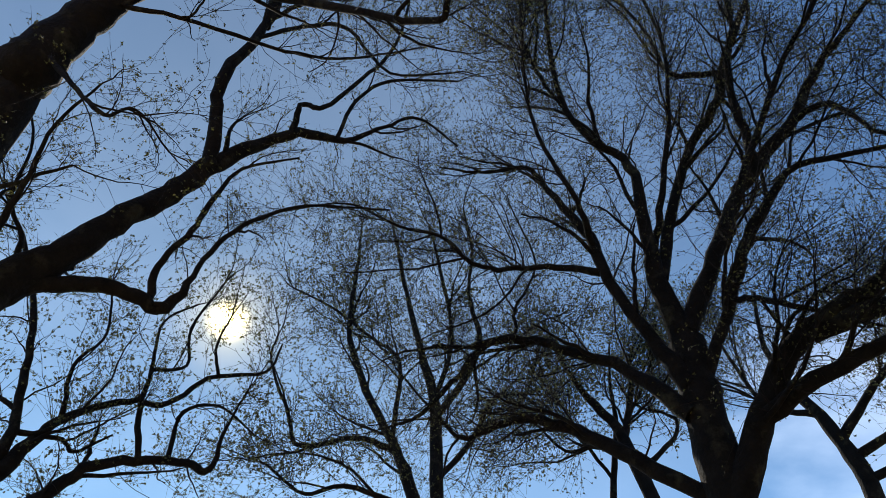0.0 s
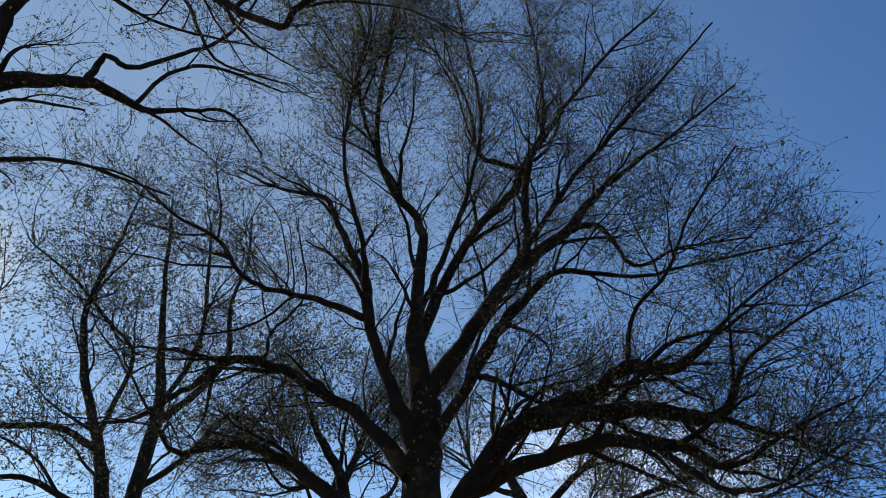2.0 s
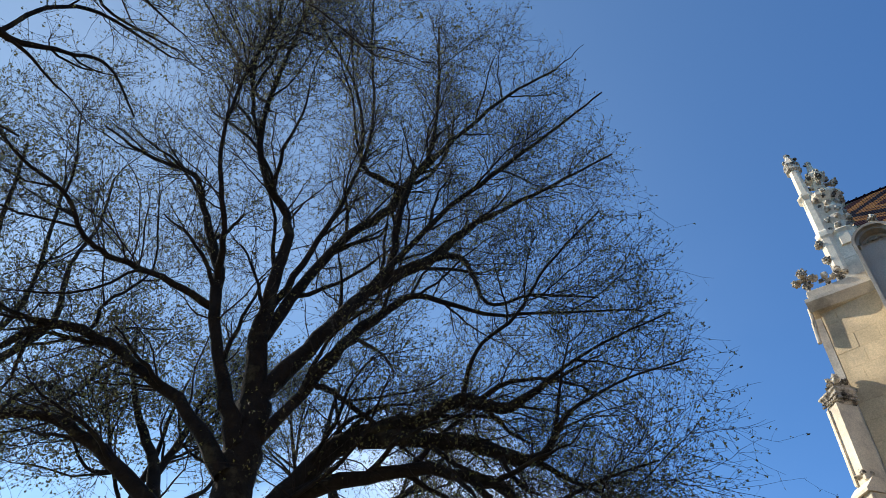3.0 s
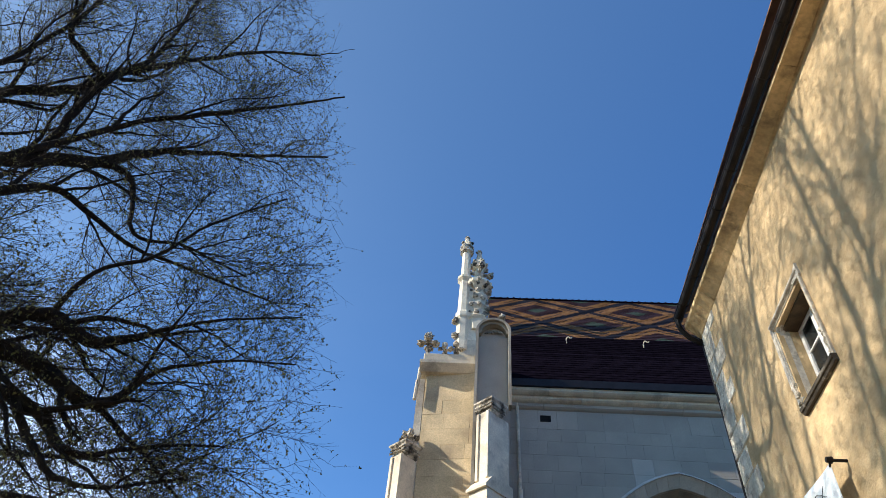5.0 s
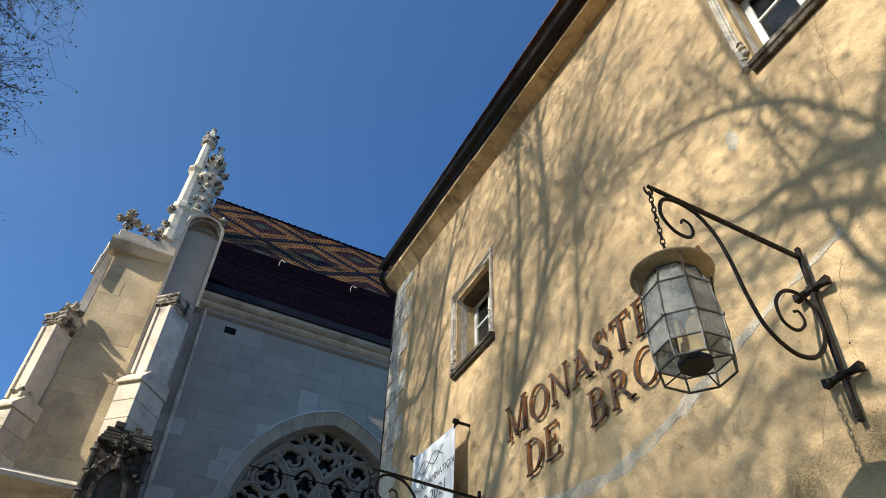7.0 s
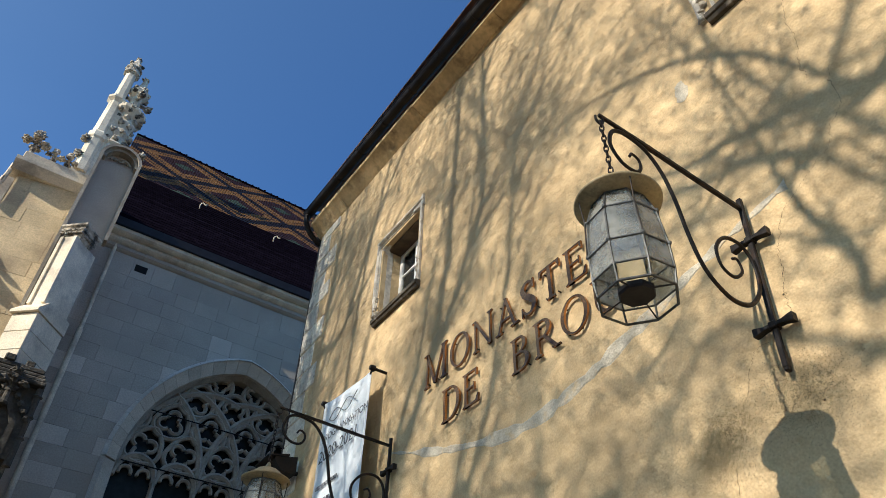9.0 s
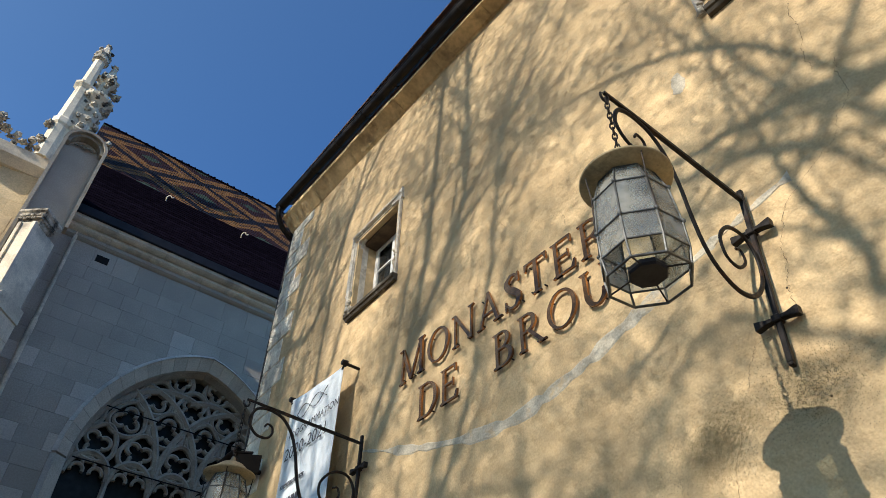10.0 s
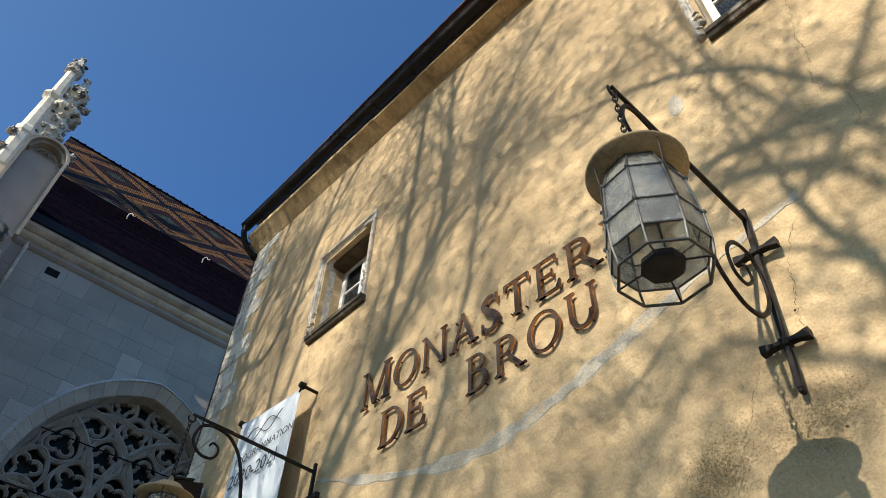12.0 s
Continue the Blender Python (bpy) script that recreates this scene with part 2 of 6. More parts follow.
def leaf_material():
    m = bpy.data.materials.new("young_leaf")
    m.use_nodes = True
    n, l = m.node_tree.nodes, m.node_tree.links
    b = n["Principled BSDF"]
    ramp = n.new("ShaderNodeValToRGB")
    ramp.color_ramp.elements[0].color, ramp.color_ramp.elements[1].color = (0.035, 0.038, 0.015, 1), (0.15, 0.155, 0.04, 1)
    l.new(n.new("ShaderNodeNewGeometry").outputs["Random Per Island"], ramp.inputs[0])
    l.new(ramp.outputs[0], b.inputs["Base Color"])
    b.inputs["Roughness"].default_value = 0.6
    tr = n.new("ShaderNodeBsdfTranslucent")
    l.new(ramp.outputs[0], tr.inputs["Color"])
    mx = n.new("ShaderNodeMixShader")
    mx.inputs[0].default_value = 0.3
    l.new(b.outputs[0], mx.inputs[1])
    l.new(tr.outputs[0], mx.inputs[2])
    l.new(mx.outputs[0], n["Material Output"].inputs[0])
    return m


LEAF = leaf_material()


def glass_material(name, tint, rough, cloud):
    """Clear pane with a film of dust: a mix of clear and dull, uneven."""
    m = bpy.data.materials.new(name)
    m.use_nodes = True
    n, l = m.node_tree.nodes, m.node_tree.links
    b = n["Principled BSDF"]
    b.inputs["Base Color"].default_value, b.inputs["Roughness"].default_value = (*tint, 1), 0.35
    film, haze = n.new("ShaderNodeMixShader"), n.new("ShaderNodeBsdfTranslucent")
    haze.inputs[0].default_value, film.inputs[0].default_value = (*tint, 1), 0.6
    l.new(b.outputs[0], film.inputs[1])
    l.new(haze.outputs[0], film.inputs[2])
    clear, gloss, mx, mx2 = n.new("ShaderNodeBsdfTransparent"), n.new("ShaderNodeBsdfGlossy"), n.new("ShaderNodeMixShader"), n.new("ShaderNodeMixShader")
    clear.inputs[0].default_value, gloss.inputs["Roughness"].default_value = (0.93, 0.96, 0.95, 1), rough
    fr = n.new("ShaderNodeFresnel")
    fr.inputs[0].default_value = 1.5
    l.new(fr.outputs[0], mx.inputs[0])
    l.new(clear.outputs[0], mx.inputs[1])
    l.new(gloss.outputs[0], mx.inputs[2])
    tc, tex, mr = n.new("ShaderNodeTexCoord"), n.new("ShaderNodeTexNoise"), n.new("ShaderNodeMapRange")
    tex.inputs["Scale"].default_value, tex.inputs["Detail"].default_value = 9.0, 6.0
    l.new(tc.outputs["Object"], tex.inputs["Vector"])
    l.new(tex.outputs["Fac"], mr.inputs[0])
    mr.inputs[1].default_value, mr.inputs[2].default_value, mr.inputs[3].default_value, mr.inputs[4].default_value = 0.36, 0.68, cloud * 0.55, min(1.0, cloud * 1.7)
    l.new(mr.outputs[0], mx2.inputs[0])
    l.new(mx.outputs[0], mx2.inputs[1])
    l.new(film.outputs[0], mx2.inputs[2])
    l.new(mx2.outputs[0], n["Material Output"].inputs[0])
    return m


LAMP_GLASS = glass_material("dusty_lantern_glass", (0.76, 0.75, 0.70), 0.06, 0.23)
PANE = glass_material("window_pane", (0.05, 0.06, 0.07), 0.02, 0.12)
LEADED = material("leaded_dark_glass", (0.013, 0.016, 0.014), 0.35, spread=0.4, scale=9, fine=50, bump=0.4, spec=0.25)


def diamond_material():
    """Glazed tiles laid in a lattice: black bands, ochre borders, red-brown lozenges with green hearts."""
    m = bpy.data.materials.new("glazed_diamond_tiles")
    m.use_nodes = True
    n, l = m.node_tree.nodes, m.node_tree.links
    b = n["Principled BSDF"]

    def mt(op, a, c=None):
        k = n.new("ShaderNodeMath")
        k.operation = op
        for i, v in enumerate((a, c)):
            if v is None:
                continue
            if isinstance(v, (int, float)):
                k.inputs[i].default_value = v
            else:
                l.new(v, k.inputs[i])
        return k.outputs[0]

    tc, sep = n.new("ShaderNodeTexCoord"), n.new("ShaderNodeSeparateXYZ")
    l.new(tc.outputs["Object"], sep.inputs[0])
    # snapped to single tiles, so that the bands have stepped edges
    u = mt("DIVIDE", mt("ADD", mt("MULTIPLY", mt("FLOOR", mt("MULTIPLY", sep.outputs[0], 9.0)), 1 / 9.0), -1.2), 4.2)
    v = mt("DIVIDE", mt("ADD", mt("MULTIPLY", mt("FLOOR", mt("MULTIPLY", sep.outputs[2], 9.0)), 1 / 9.0), -18.4), 3.9)

    def ridge(x):
        return mt("MULTIPLY", mt("ABSOLUTE", mt("SUBTRACT", mt("FRACT", x), 0.5)), 2.0)

    k = mt("MAXIMUM", ridge(mt("ADD", u, v)), ridge(mt("SUBTRACT", u, v)))
    ramp = n.new("ShaderNodeValToRGB")
    ramp.color_ramp.interpolation = "CONSTANT"
    stops = ((0.0, (0.035, 0.05, 0.035)), (0.20, (0.024, 0.010, 0.010)), (0.55, (0.17, 0.084, 0.029)), (0.70, (0.03, 0.015, 0.012)), (0.735, (0.15, 0.073, 0.026)), (0.87, (0.008, 0.007, 0.010)))
    ramp.color_ramp.elements[0].color = (*stops[0][1], 1)
    ramp.color_ramp.elements[1].position, ramp.color_ramp.elements[1].color = stops[1][0], (*stops[1][1], 1)
    for p, c in stops[2:]:
        ramp.color_ramp.elements.new(p).color = (*c, 1)
    l.new(k, ramp.inputs[0])
    tex = n.new("ShaderNodeTexNoise")
    tex.inputs["Scale"].default_value, tex.inputs["Detail"].default_value = 9.0, 3.0
    l.new(tc.outputs["Object"], tex.inputs["Vector"])
    hsv, mr = n.new("ShaderNodeHueSaturation"), n.new("ShaderNodeMapRange")
    mr.inputs[1].default_value, mr.inputs[2].default_value, mr.inputs[3].default_value, mr.inputs[4].default_value = 0.3, 0.7, 0.6, 1.35
    l.new(tex.outputs["Fac"], mr.inputs[0])
    l.new(mr.outputs[0], hsv.inputs["Value"])
    l.new(ramp.outputs[0], hsv.inputs["Color"])
    l.new(hsv.outputs[0], b.inputs["Base Color"])
    b.inputs["Roughness"].default_value = 0.6
    b.inputs["Specular IOR Level"].default_value = 0.08
    return m


DIAMOND = diamond_material()


# ---------------------------------------------------------------- mesh helpers
def thing(name, label, category, at=(0, 0, 0), group="", kind=""):
    return tagged(pose_of(new(name), at), label, category, group, kind)


def pose_of(ob, at):
    ob.location = at
    return ob


def part(name, bm, mat, parent=None, label="", smooth=False, kind=""):
    """Links a bmesh, given in the parent's own axes, as one mesh object."""
    me = bpy.data.meshes.new(name)
    bmesh.ops.recalc_face_normals(bm, faces=bm.faces)
    bm.to_mesh(me)
    bm.free()
    me.materials.append(mat)
    if smooth:
        me.polygons.foreach_set("use_smooth", [True] * len(me.polygons))
    ob = new(name, me)
    ob.parent = parent
    return tagged(ob, label, kind=kind)


def box(bm, x0, x1, y0, y1, z0, z1, bevel=0.0):
    vs = [bm.verts.new((x, y, z)) for x in (x0, x1) for y in (y0, y1) for z in (z0, z1)]
    fs = [bm.faces.new([vs[i] for i in q]) for q in ((0, 1, 3, 2), (4, 6, 7, 5), (0, 4, 5, 1), (2, 3, 7, 6), (0, 2, 6, 4), (1, 5, 7, 3))]
    if bevel:
        es = {e for f in fs for e in f.edges}
        bmesh.ops.bevel(bm, geom=list(es), offset=bevel, segments=1, affect="EDGES")
    return bm


def boxed(*a, bevel=0.0):
    return box(bmesh.new(), *a, bevel=bevel)


def prism(bm, poly, axis, a, b):
    """A flat outline (two coordinates) pushed along an axis from a to b."""
    def at(p, q, w):
        return {"x": (w, p, q), "y": (p, w, q), "z": (p, q, w)}[axis]
    lo, hi = [bm.verts.new(at(p, q, a)) for p, q in poly], [bm.verts.new(at(p, q, b)) for p, q in poly]
    bm.faces.new(lo)
    bm.faces.new(hi[::-1])
    for i in range(len(poly)):
        j = (i + 1) % len(poly)
        bm.faces.new((lo[i], hi[i], hi[j], lo[j]))
    return bm


def tube(bm, points, radii, sides=8, flat=1.0, up=(0, 0, 1), caps=True):
    """A tube along points; flat squashes it along the second axis."""
    pts = [Vector(p) for p in points]
    radii = radii if isinstance(radii, (list, tuple)) else [radii] * len(pts)
    rings = []
    side = None
    for i, p in enumerate(pts):
        t = (pts[min(i + 1, len(pts) - 1)] - pts[max(i - 1, 0)]).normalized()
        if side is None:
            ref = Vector(up) if abs(t.dot(Vector(up))) < 0.95 else Vector((1, 0, 0))
            side = t.cross(ref).normalized()
        side = (side - t * side.dot(t)).normalized()
        oth = t.cross(side)
        rings.append([bm.verts.new(p + radii[i] * (math.cos(a) * side + flat * math.sin(a) * oth)) for a in (2 * math.pi * (k + 0.5) / sides for k in range(sides))])
    for a, b in zip(rings, rings[1:]):
        for k in range(sides):
            bm.faces.new((a[k], a[(k + 1) % sides], b[(k + 1) % sides], b[k]))
    if caps:
        bm.faces.new(rings[0][::-1])
        bm.faces.new(rings[-1])
    return bm


def lathe(bm, profile, sides, at=(0, 0, 0), turn=0.0):
    """Rings of (radius, z) about an upright axis."""
    rings = []
    for r, z in profile:
        rings.append([bm.verts.new((at[0] + r * math.cos(a), at[1] + r * math.sin(a), at[2] + z)) for a in (turn + 2 * math.pi * k / sides for k in range(sides))])
    for a, b in zip(rings, rings[1:]):
        for k in range(sides):
            bm.faces.new((a[k], a[(k + 1) % sides], b[(k + 1) % sides], b[k]))
    bm.faces.new(rings[0][::-1])
    bm.faces.new(rings[-1])
    return bm


def smooth_line(points, steps):
    """A rounded line through the points (Catmull-Rom), any number of coordinates."""
    p = np.array(points, float)
    p = np.vstack([2 * p[0] - p[1], p, 2 * p[-1] - p[-2]])
    rows = []
    for i in range(1, len(p) - 2):
        for s in np.linspace(0, 1, steps, endpoint=False):
            a, b, c, d = p[i - 1 : i + 3]
            rows.append(0.5 * (2 * b + (c - a) * s + (2 * a - 5 * b + 4 * c - d) * s**2 + (3 * b - a - 3 * c + d) * s**3))
    rows.append(p[-2])
    return np.array(rows)


def clump(bm, at, r, rng, squash=1.0, sub=2):
    """A knobbly lump of carved foliage."""
    sub = sub + 1 if r > 0.09 else sub
    made = bmesh.ops.create_icosphere(bm, subdivisions=sub, radius=r)["verts"]
    off = Vector((rng.uniform(0, 50), rng.uniform(0, 50), rng.uniform(0, 50)))
    for v in made:
        k = 1 + 0.75 * noise.noise(v.co * (2.2 / r) + off) + 0.35 * noise.noise(v.co * (5.0 / r) + off)
        v.co = Vector((v.co.x * k, v.co.y * k, v.co.z * k * squash)) + Vector(at)
    return bm


# ---------------------------------------------------------------- ground
bm = bmesh.new()
g = 700.0
vs = [bm.verts.new(p) for p in ((-g, -g, 0), (g, -g, 0), (g, g, 0), (-g, g, 0))]
bm.faces.new(vs)
tagged(part("ground", bm, GRAVEL), "pale trodden gravel forecourt before the old monastery", "ground", kind="structure")

# ---------------------------------------------------------------- the monastery wing
FACE = 5.0            # street face of the wing
CORNER = 10.62        # its far corner
EAVES = 10.17         # underside of the stone cornice at that corner


def eave(y, fall):
    """How far the old eaves have sunk at y, from the far corner on."""
    return fall * (min(max(y, 2.6), CORNER + 0.2) - CORNER)


house = thing("monastery_wing", "old monastery wing with ochre lime-plastered wall and stone eaves", "building", (FACE, 0, 0))
W1 = (7.27, 8.18, 6.88, 8.12)
W2 = (2.02, 2.93, 6.74, 8.02)


def pierced_wall(bm, y0, y1, z0, z1, depth, holes):
    """A wall from x = 0 to depth whose holes go right through."""
    ys = sorted({y0, y1, *[v for h in holes for v in h[:2]]})
    zs = sorted({z0, z1, *[v for h in holes for v in h[2:]]})
    grid = {}

    def vert(x, y, z):
        if (x, y, z) not in grid:
            grid[x, y, z] = bm.verts.new((x, y, z))
        return grid[x, y, z]

    def solid(i, j):
        if not (0 <= i < len(ys) - 1 and 0 <= j < len(zs) - 1):
            return False
        cy, cz = (ys[i] + ys[i + 1]) / 2, (zs[j] + zs[j + 1]) / 2
        return not any(h[0] < cy < h[1] and h[2] < cz < h[3] for h in holes)

    for i in range(len(ys) - 1):
        for j in range(len(zs) - 1):
            if not solid(i, j):
                continue
            a, b, c, d = ys[i], ys[i + 1], zs[j], zs[j + 1]
            for x in (0, depth):
                bm.faces.new([vert(x, *q) for q in ((a, c), (b, c), (b, d), (a, d))])
            for di, dj, p, q in ((-1, 0, (a, c), (a, d)), (1, 0, (b, c), (b, d)), (0, -1, (a, c), (b, c)), (0, 1, (a, d), (b, d))):
                if not solid(i + di, j + dj):
                    bm.faces.new((vert(0, *p), vert(0, *q), vert(depth, *q), vert(depth, *p)))
    return bm


bm = pierced_wall(bmesh.new(), -16, CORNER, 0, EAVES, 0.6, [W1, W2])
for v in bm.verts:
    if v.co.z > EAVES - 0.1:
        v.co.z = EAVES + 0.06 + eave(v.co.y, 0.034)
wing_wall = part("plaster_wall", bm, PLASTER, house, "ochre lime plaster, cracked, patched and stained")
part("end_wall", boxed(0.6, 9.0, CORNER - 0.6, CORNER, 0, EAVES + 0.05), PLASTER, house)
part("back_wall", boxed(9.0, 9.6, -16, CORNER, 0, EAVES + 0.2), PLASTER, house)

# a filled chase across the plaster
line = smooth_line([(7.60, 4.86), (6.6, 4.50), (5.60, 4.27), (4.95, 4.31), (4.21, 4.49), (3.60, 4.66), (2.95, 4.80)], 9)
bm = bmesh.new()
rng = random.Random(4)
prev = None
for i, (y, z) in enumerate(line):
    h = 0.053 * (0.45 + 0.65 * math.sin(math.pi * min(1, max(0.05, i / (len(line) - 1))))) + rng.uniform(-0.024, 0.026)
    row = [bm.verts.new(p) for p in ((0.002, y, z + h), (-0.005, y, z + h * 0.7), (-0.005, y, z - h * 0.7), (0.002, y, z - h))]
    if prev:
        for k in range(3):
            bm.faces.new((prev[k], row[k], row[k + 1], prev[k + 1]))
    prev = row
part("mortar_patch", bm, MORTAR, house, "grey mortar fill along an old chase")


def crack(points, width, seed):
    """A hairline crack that wanders down the plaster."""
    r = random.Random(seed)
    ln = smooth_line(points, 14)
    b = bmesh.new()
    last = None
    jy = jz = 0.0
    for i, (y, z) in enumerate(ln):
        jy, jz = 0.6 * jy + r.uniform(-0.010, 0.010), 0.6 * jz + r.uniform(-0.006, 0.006)
        w = width * r.uniform(0.35, 1.2) * (0.3 if i in (0, len(ln) - 1) else 1)
        row = [b.verts.new((-0.0025, y + jy - w, z + jz)), b.verts.new((-0.0025, y + jy + w, z + jz))]
        if last:
            b.faces.new((last[0], row[0], row[1], last[1]))
        last = row
    part("crack", b, CRACK, wing_wall)


crack([(2.40, 6.61), (2.46, 6.26), (2.50, 6.08), (2.51, 5.86), (2.56, 5.63), (2.56, 5.44)], 0.0014, 1)
crack([(2.43, 5.41), (2.46, 5.29), (2.47, 5.09), (2.57, 5.00), (2.64, 4.86), (2.76, 4.80), (2.88, 4.72), (3.00, 4.65), (3.09, 4.52), (3.16, 4.35)], 0.0013, 2)
crack([(3.16, 4.35), (3.17, 4.20), (3.20, 4.08), (3.20, 3.96)], 0.0013, 3)
crack([(3.39, 3.89), (3.48, 3.87), (3.55, 3.77), (3.60, 3.66), (3.67, 3.54), (3.72, 3.41), (3.78, 3.29), (3.84, 3.0), (3.86, 2.7)], 0.0015, 4)
crack([(4.24, 8.03), (4.32, 7.82), (4.43, 7.69), (4.48, 7.55)], 0.0012, 5)
crack([(5.56, 6.81), (5.41, 6.54), (5.45, 6.39), (5.36, 6.22)], 0.0012, 6)
crack([(5.08, 6.07), (4.90, 5.96), (4.69, 5.87), (4.65, 5.70)], 0.0011, 7)
crack([(2.40, 6.61), (2.52, 6.55), (2.66, 6.52), (2.68, 6.62)], 0.0009, 8)

# a small pale repair
bm = bmesh.new()
rng = random.Random(8)
rim = [(3.38 + rng.uniform(0.05, 0.085) * math.cos(a), 6.24 + rng.uniform(0.09, 0.14) * math.sin(a)) for a in np.linspace(0, 2 * math.pi, 19)[:-1]]
prism(bm, rim, "x", -0.003, 0.003)
part("mortar_patch", bm, MORTAR, house, "small pale plaster repair")

# specks of grey lichen where water ran below the bracket
rng = random.Random(11)
bm = bmesh.new()
for _ in range(17000):
    if rng.random() < 0.6:
        y, z = rng.gauss(3.86, 0.12), rng.gauss(3.44, 0.11)
        y += (3.42 - z) * 0.5
    else:
        y, z = rng.gauss(3.30, 0.14), rng.gauss(3.52, 0.10)
    r = rng.uniform(0.0007, 0.0028)
    a0 = rng.uniform(0, 6)
    bm.faces.new([bm.verts.new((-0.0022, y + r * rng.uniform(0.6, 1.3) * math.cos(a0 + k * 1.57), z + r * rng.uniform(0.6, 1.3) * math.sin(a0 + k * 1.57))) for k in range(4)])
part("lichen_specks", bm, STAIN, house, "dark lichen specks on damp plaster", kind="stuff")

# nail holes
for y, z in ((3.21, 4.11), (3.21, 3.44)):
    bm = bmesh.new()
    lathe(bm, [(0.007, 0), (0.005, 0.004)], 7, (0, 0, 0))
    for v in bm.verts:
        v.co = (-0.001 - v.co.z, y + v.co.x, z + v.co.y)
    part("nail_hole", bm, CRACK, house)


# corner stones where the plaster has fallen
rng = random.Random(7)
z = 2.2
k = 0
while z < EAVES - 0.05:
    h = min(rng.uniform(0.30, 0.46), EAVES - z)
    w = (0.68 if k % 2 else 0.44) + rng.uniform(-0.09, 0.09)
    d = rng.uniform(0.006, 0.022)
    part("quoin_stone", boxed(-d, 0.2, CORNER - w, CORNER + d, z + 0.006, z + h - 0.006, bevel=0.012), QUOIN, house)
    z += h
    k += 1

# stone cornice in lengths, gutter and its bends
def sweep(outline, stations):
    """A closed outline, given as a function of y, carried along the stations."""
    b = bmesh.new()
    rings = [[b.verts.new((x, y, z)) for x, z in outline(y)] for y in stations]
    for r0, r1 in zip(rings, rings[1:]):
        for k in range(len(r0)):
            b.faces.new((r0[k], r0[(k + 1) % len(r0)], r1[(k + 1) % len(r0)], r1[k]))
    b.faces.new(rings[0][::-1])
    b.faces.new(rings[-1])
    return b


def cornice_outline(y):
    lo, hi = EAVES + eave(y, 0.034), EAVES + 0.27 + eave(y, 0.070)
    h = hi - lo
    return [(0.0, lo), (-0.025, lo + 0.02), (-0.04, lo + 0.16 * h), (-0.11, lo + 0.46 * h), (-0.185, lo + 0.74 * h), (-0.225, lo + 0.86 * h), (-0.232, lo + 0.90 * h), (-0.232, hi + 0.05), (0.3, hi + 0.05), (0.3, lo + 0.07)]


y = CORNER + 0.10
rng = random.Random(3)
while y > -14:
    ln = rng.uniform(0.9, 1.5)
    j = rng.uniform(-0.006, 0.006)
    part("cornice_stone", sweep(lambda q: [(px + j, pz) for px, pz in cornice_outline(q)], (y - ln + 0.006, y - ln * 0.5, y)), EAVE, house)
    y -= ln
arc = [(math.cos(a), math.sin(a)) for a in np.linspace(math.pi, 2 * math.pi, 9)]
rail = [-15.0] + [2.6 + 0.4 * k for k in range(21)] + [CORNER + 0.13]


def gutter_z(y):
    return EAVES + 0.475 + eave(y, 0.077)


part("gutter", sweep(lambda y: [(-0.315 + 0.085 * c, gutter_z(y) + 0.085 * q) for c, q in arc] + [(-0.315 + 0.074 * c, gutter_z(y) + 0.074 * q) for c, q in arc[::-1]], rail), ZINC, house, "dark half-round metal gutter")
part("gutter_bead", tube(bmesh.new(), [(-0.398, y, gutter_z(y) + 0.004) for y in rail], 0.013, 6), ZINC, house)
for k in range(11):
    y = CORNER - 0.35 - 0.78 * k
    b = tube(bmesh.new(), [(-0.315 + 0.089 * c, y, gutter_z(y) + 0.089 * q) for c, q in arc], 0.008, 4)
    part("gutter_hanger", b, ZINC, house)
bm = bmesh.new()
tube(bm, smooth_line([(-0.34, CORNER + 0.06, EAVES + 0.42), (-0.32, CORNER + 0.09, EAVES + 0.26), (-0.20, CORNER + 0.12, EAVES + 0.08), (-0.02, CORNER + 0.13, EAVES - 0.08), (0.06, CORNER + 0.13, EAVES - 0.35), (0.06, CORNER + 0.13, 0.1)], 5), 0.05, 8)
part("downpipe", bm, ZINC, house)
bm = bmesh.new()
for i in range(34):
    s0, s1 = i / 34, (i + 1) / 34
    x0, x1 = -0.38 + 5.2 * s0, -0.38 + 5.2 * s1 + 0.03
    z0, z1 = EAVES + 0.50 + 4.0 * s0, EAVES + 0.50 + 4.0 * s1
    prism(bm, [(x0, z0), (x0, z0 + 0.03), (x1, z1 + 0.03), (x1, z1)], "y", -15.5, CORNER + 0.13)
for v in bm.verts:
    v.co.z += eave(v.co.y, 0.077)
part("roof", bm, ROOF_BROWN, house, "brown clay tile roof slope", kind="stuff")
part("roof_back", prism(bmesh.new(), [(4.8, EAVES + 4.54), (10.2, EAVES + 0.3), (10.2, EAVES + 0.2), (4.7, EAVES + 4.40)], "y", -15.5, CORNER + 0.13), ROOF_BROWN, house)
part("loft_floor", boxed(0.35, 9.6, -16, CORNER - 0.02, EAVES - 0.4, EAVES - 0.34), EAVE, house)


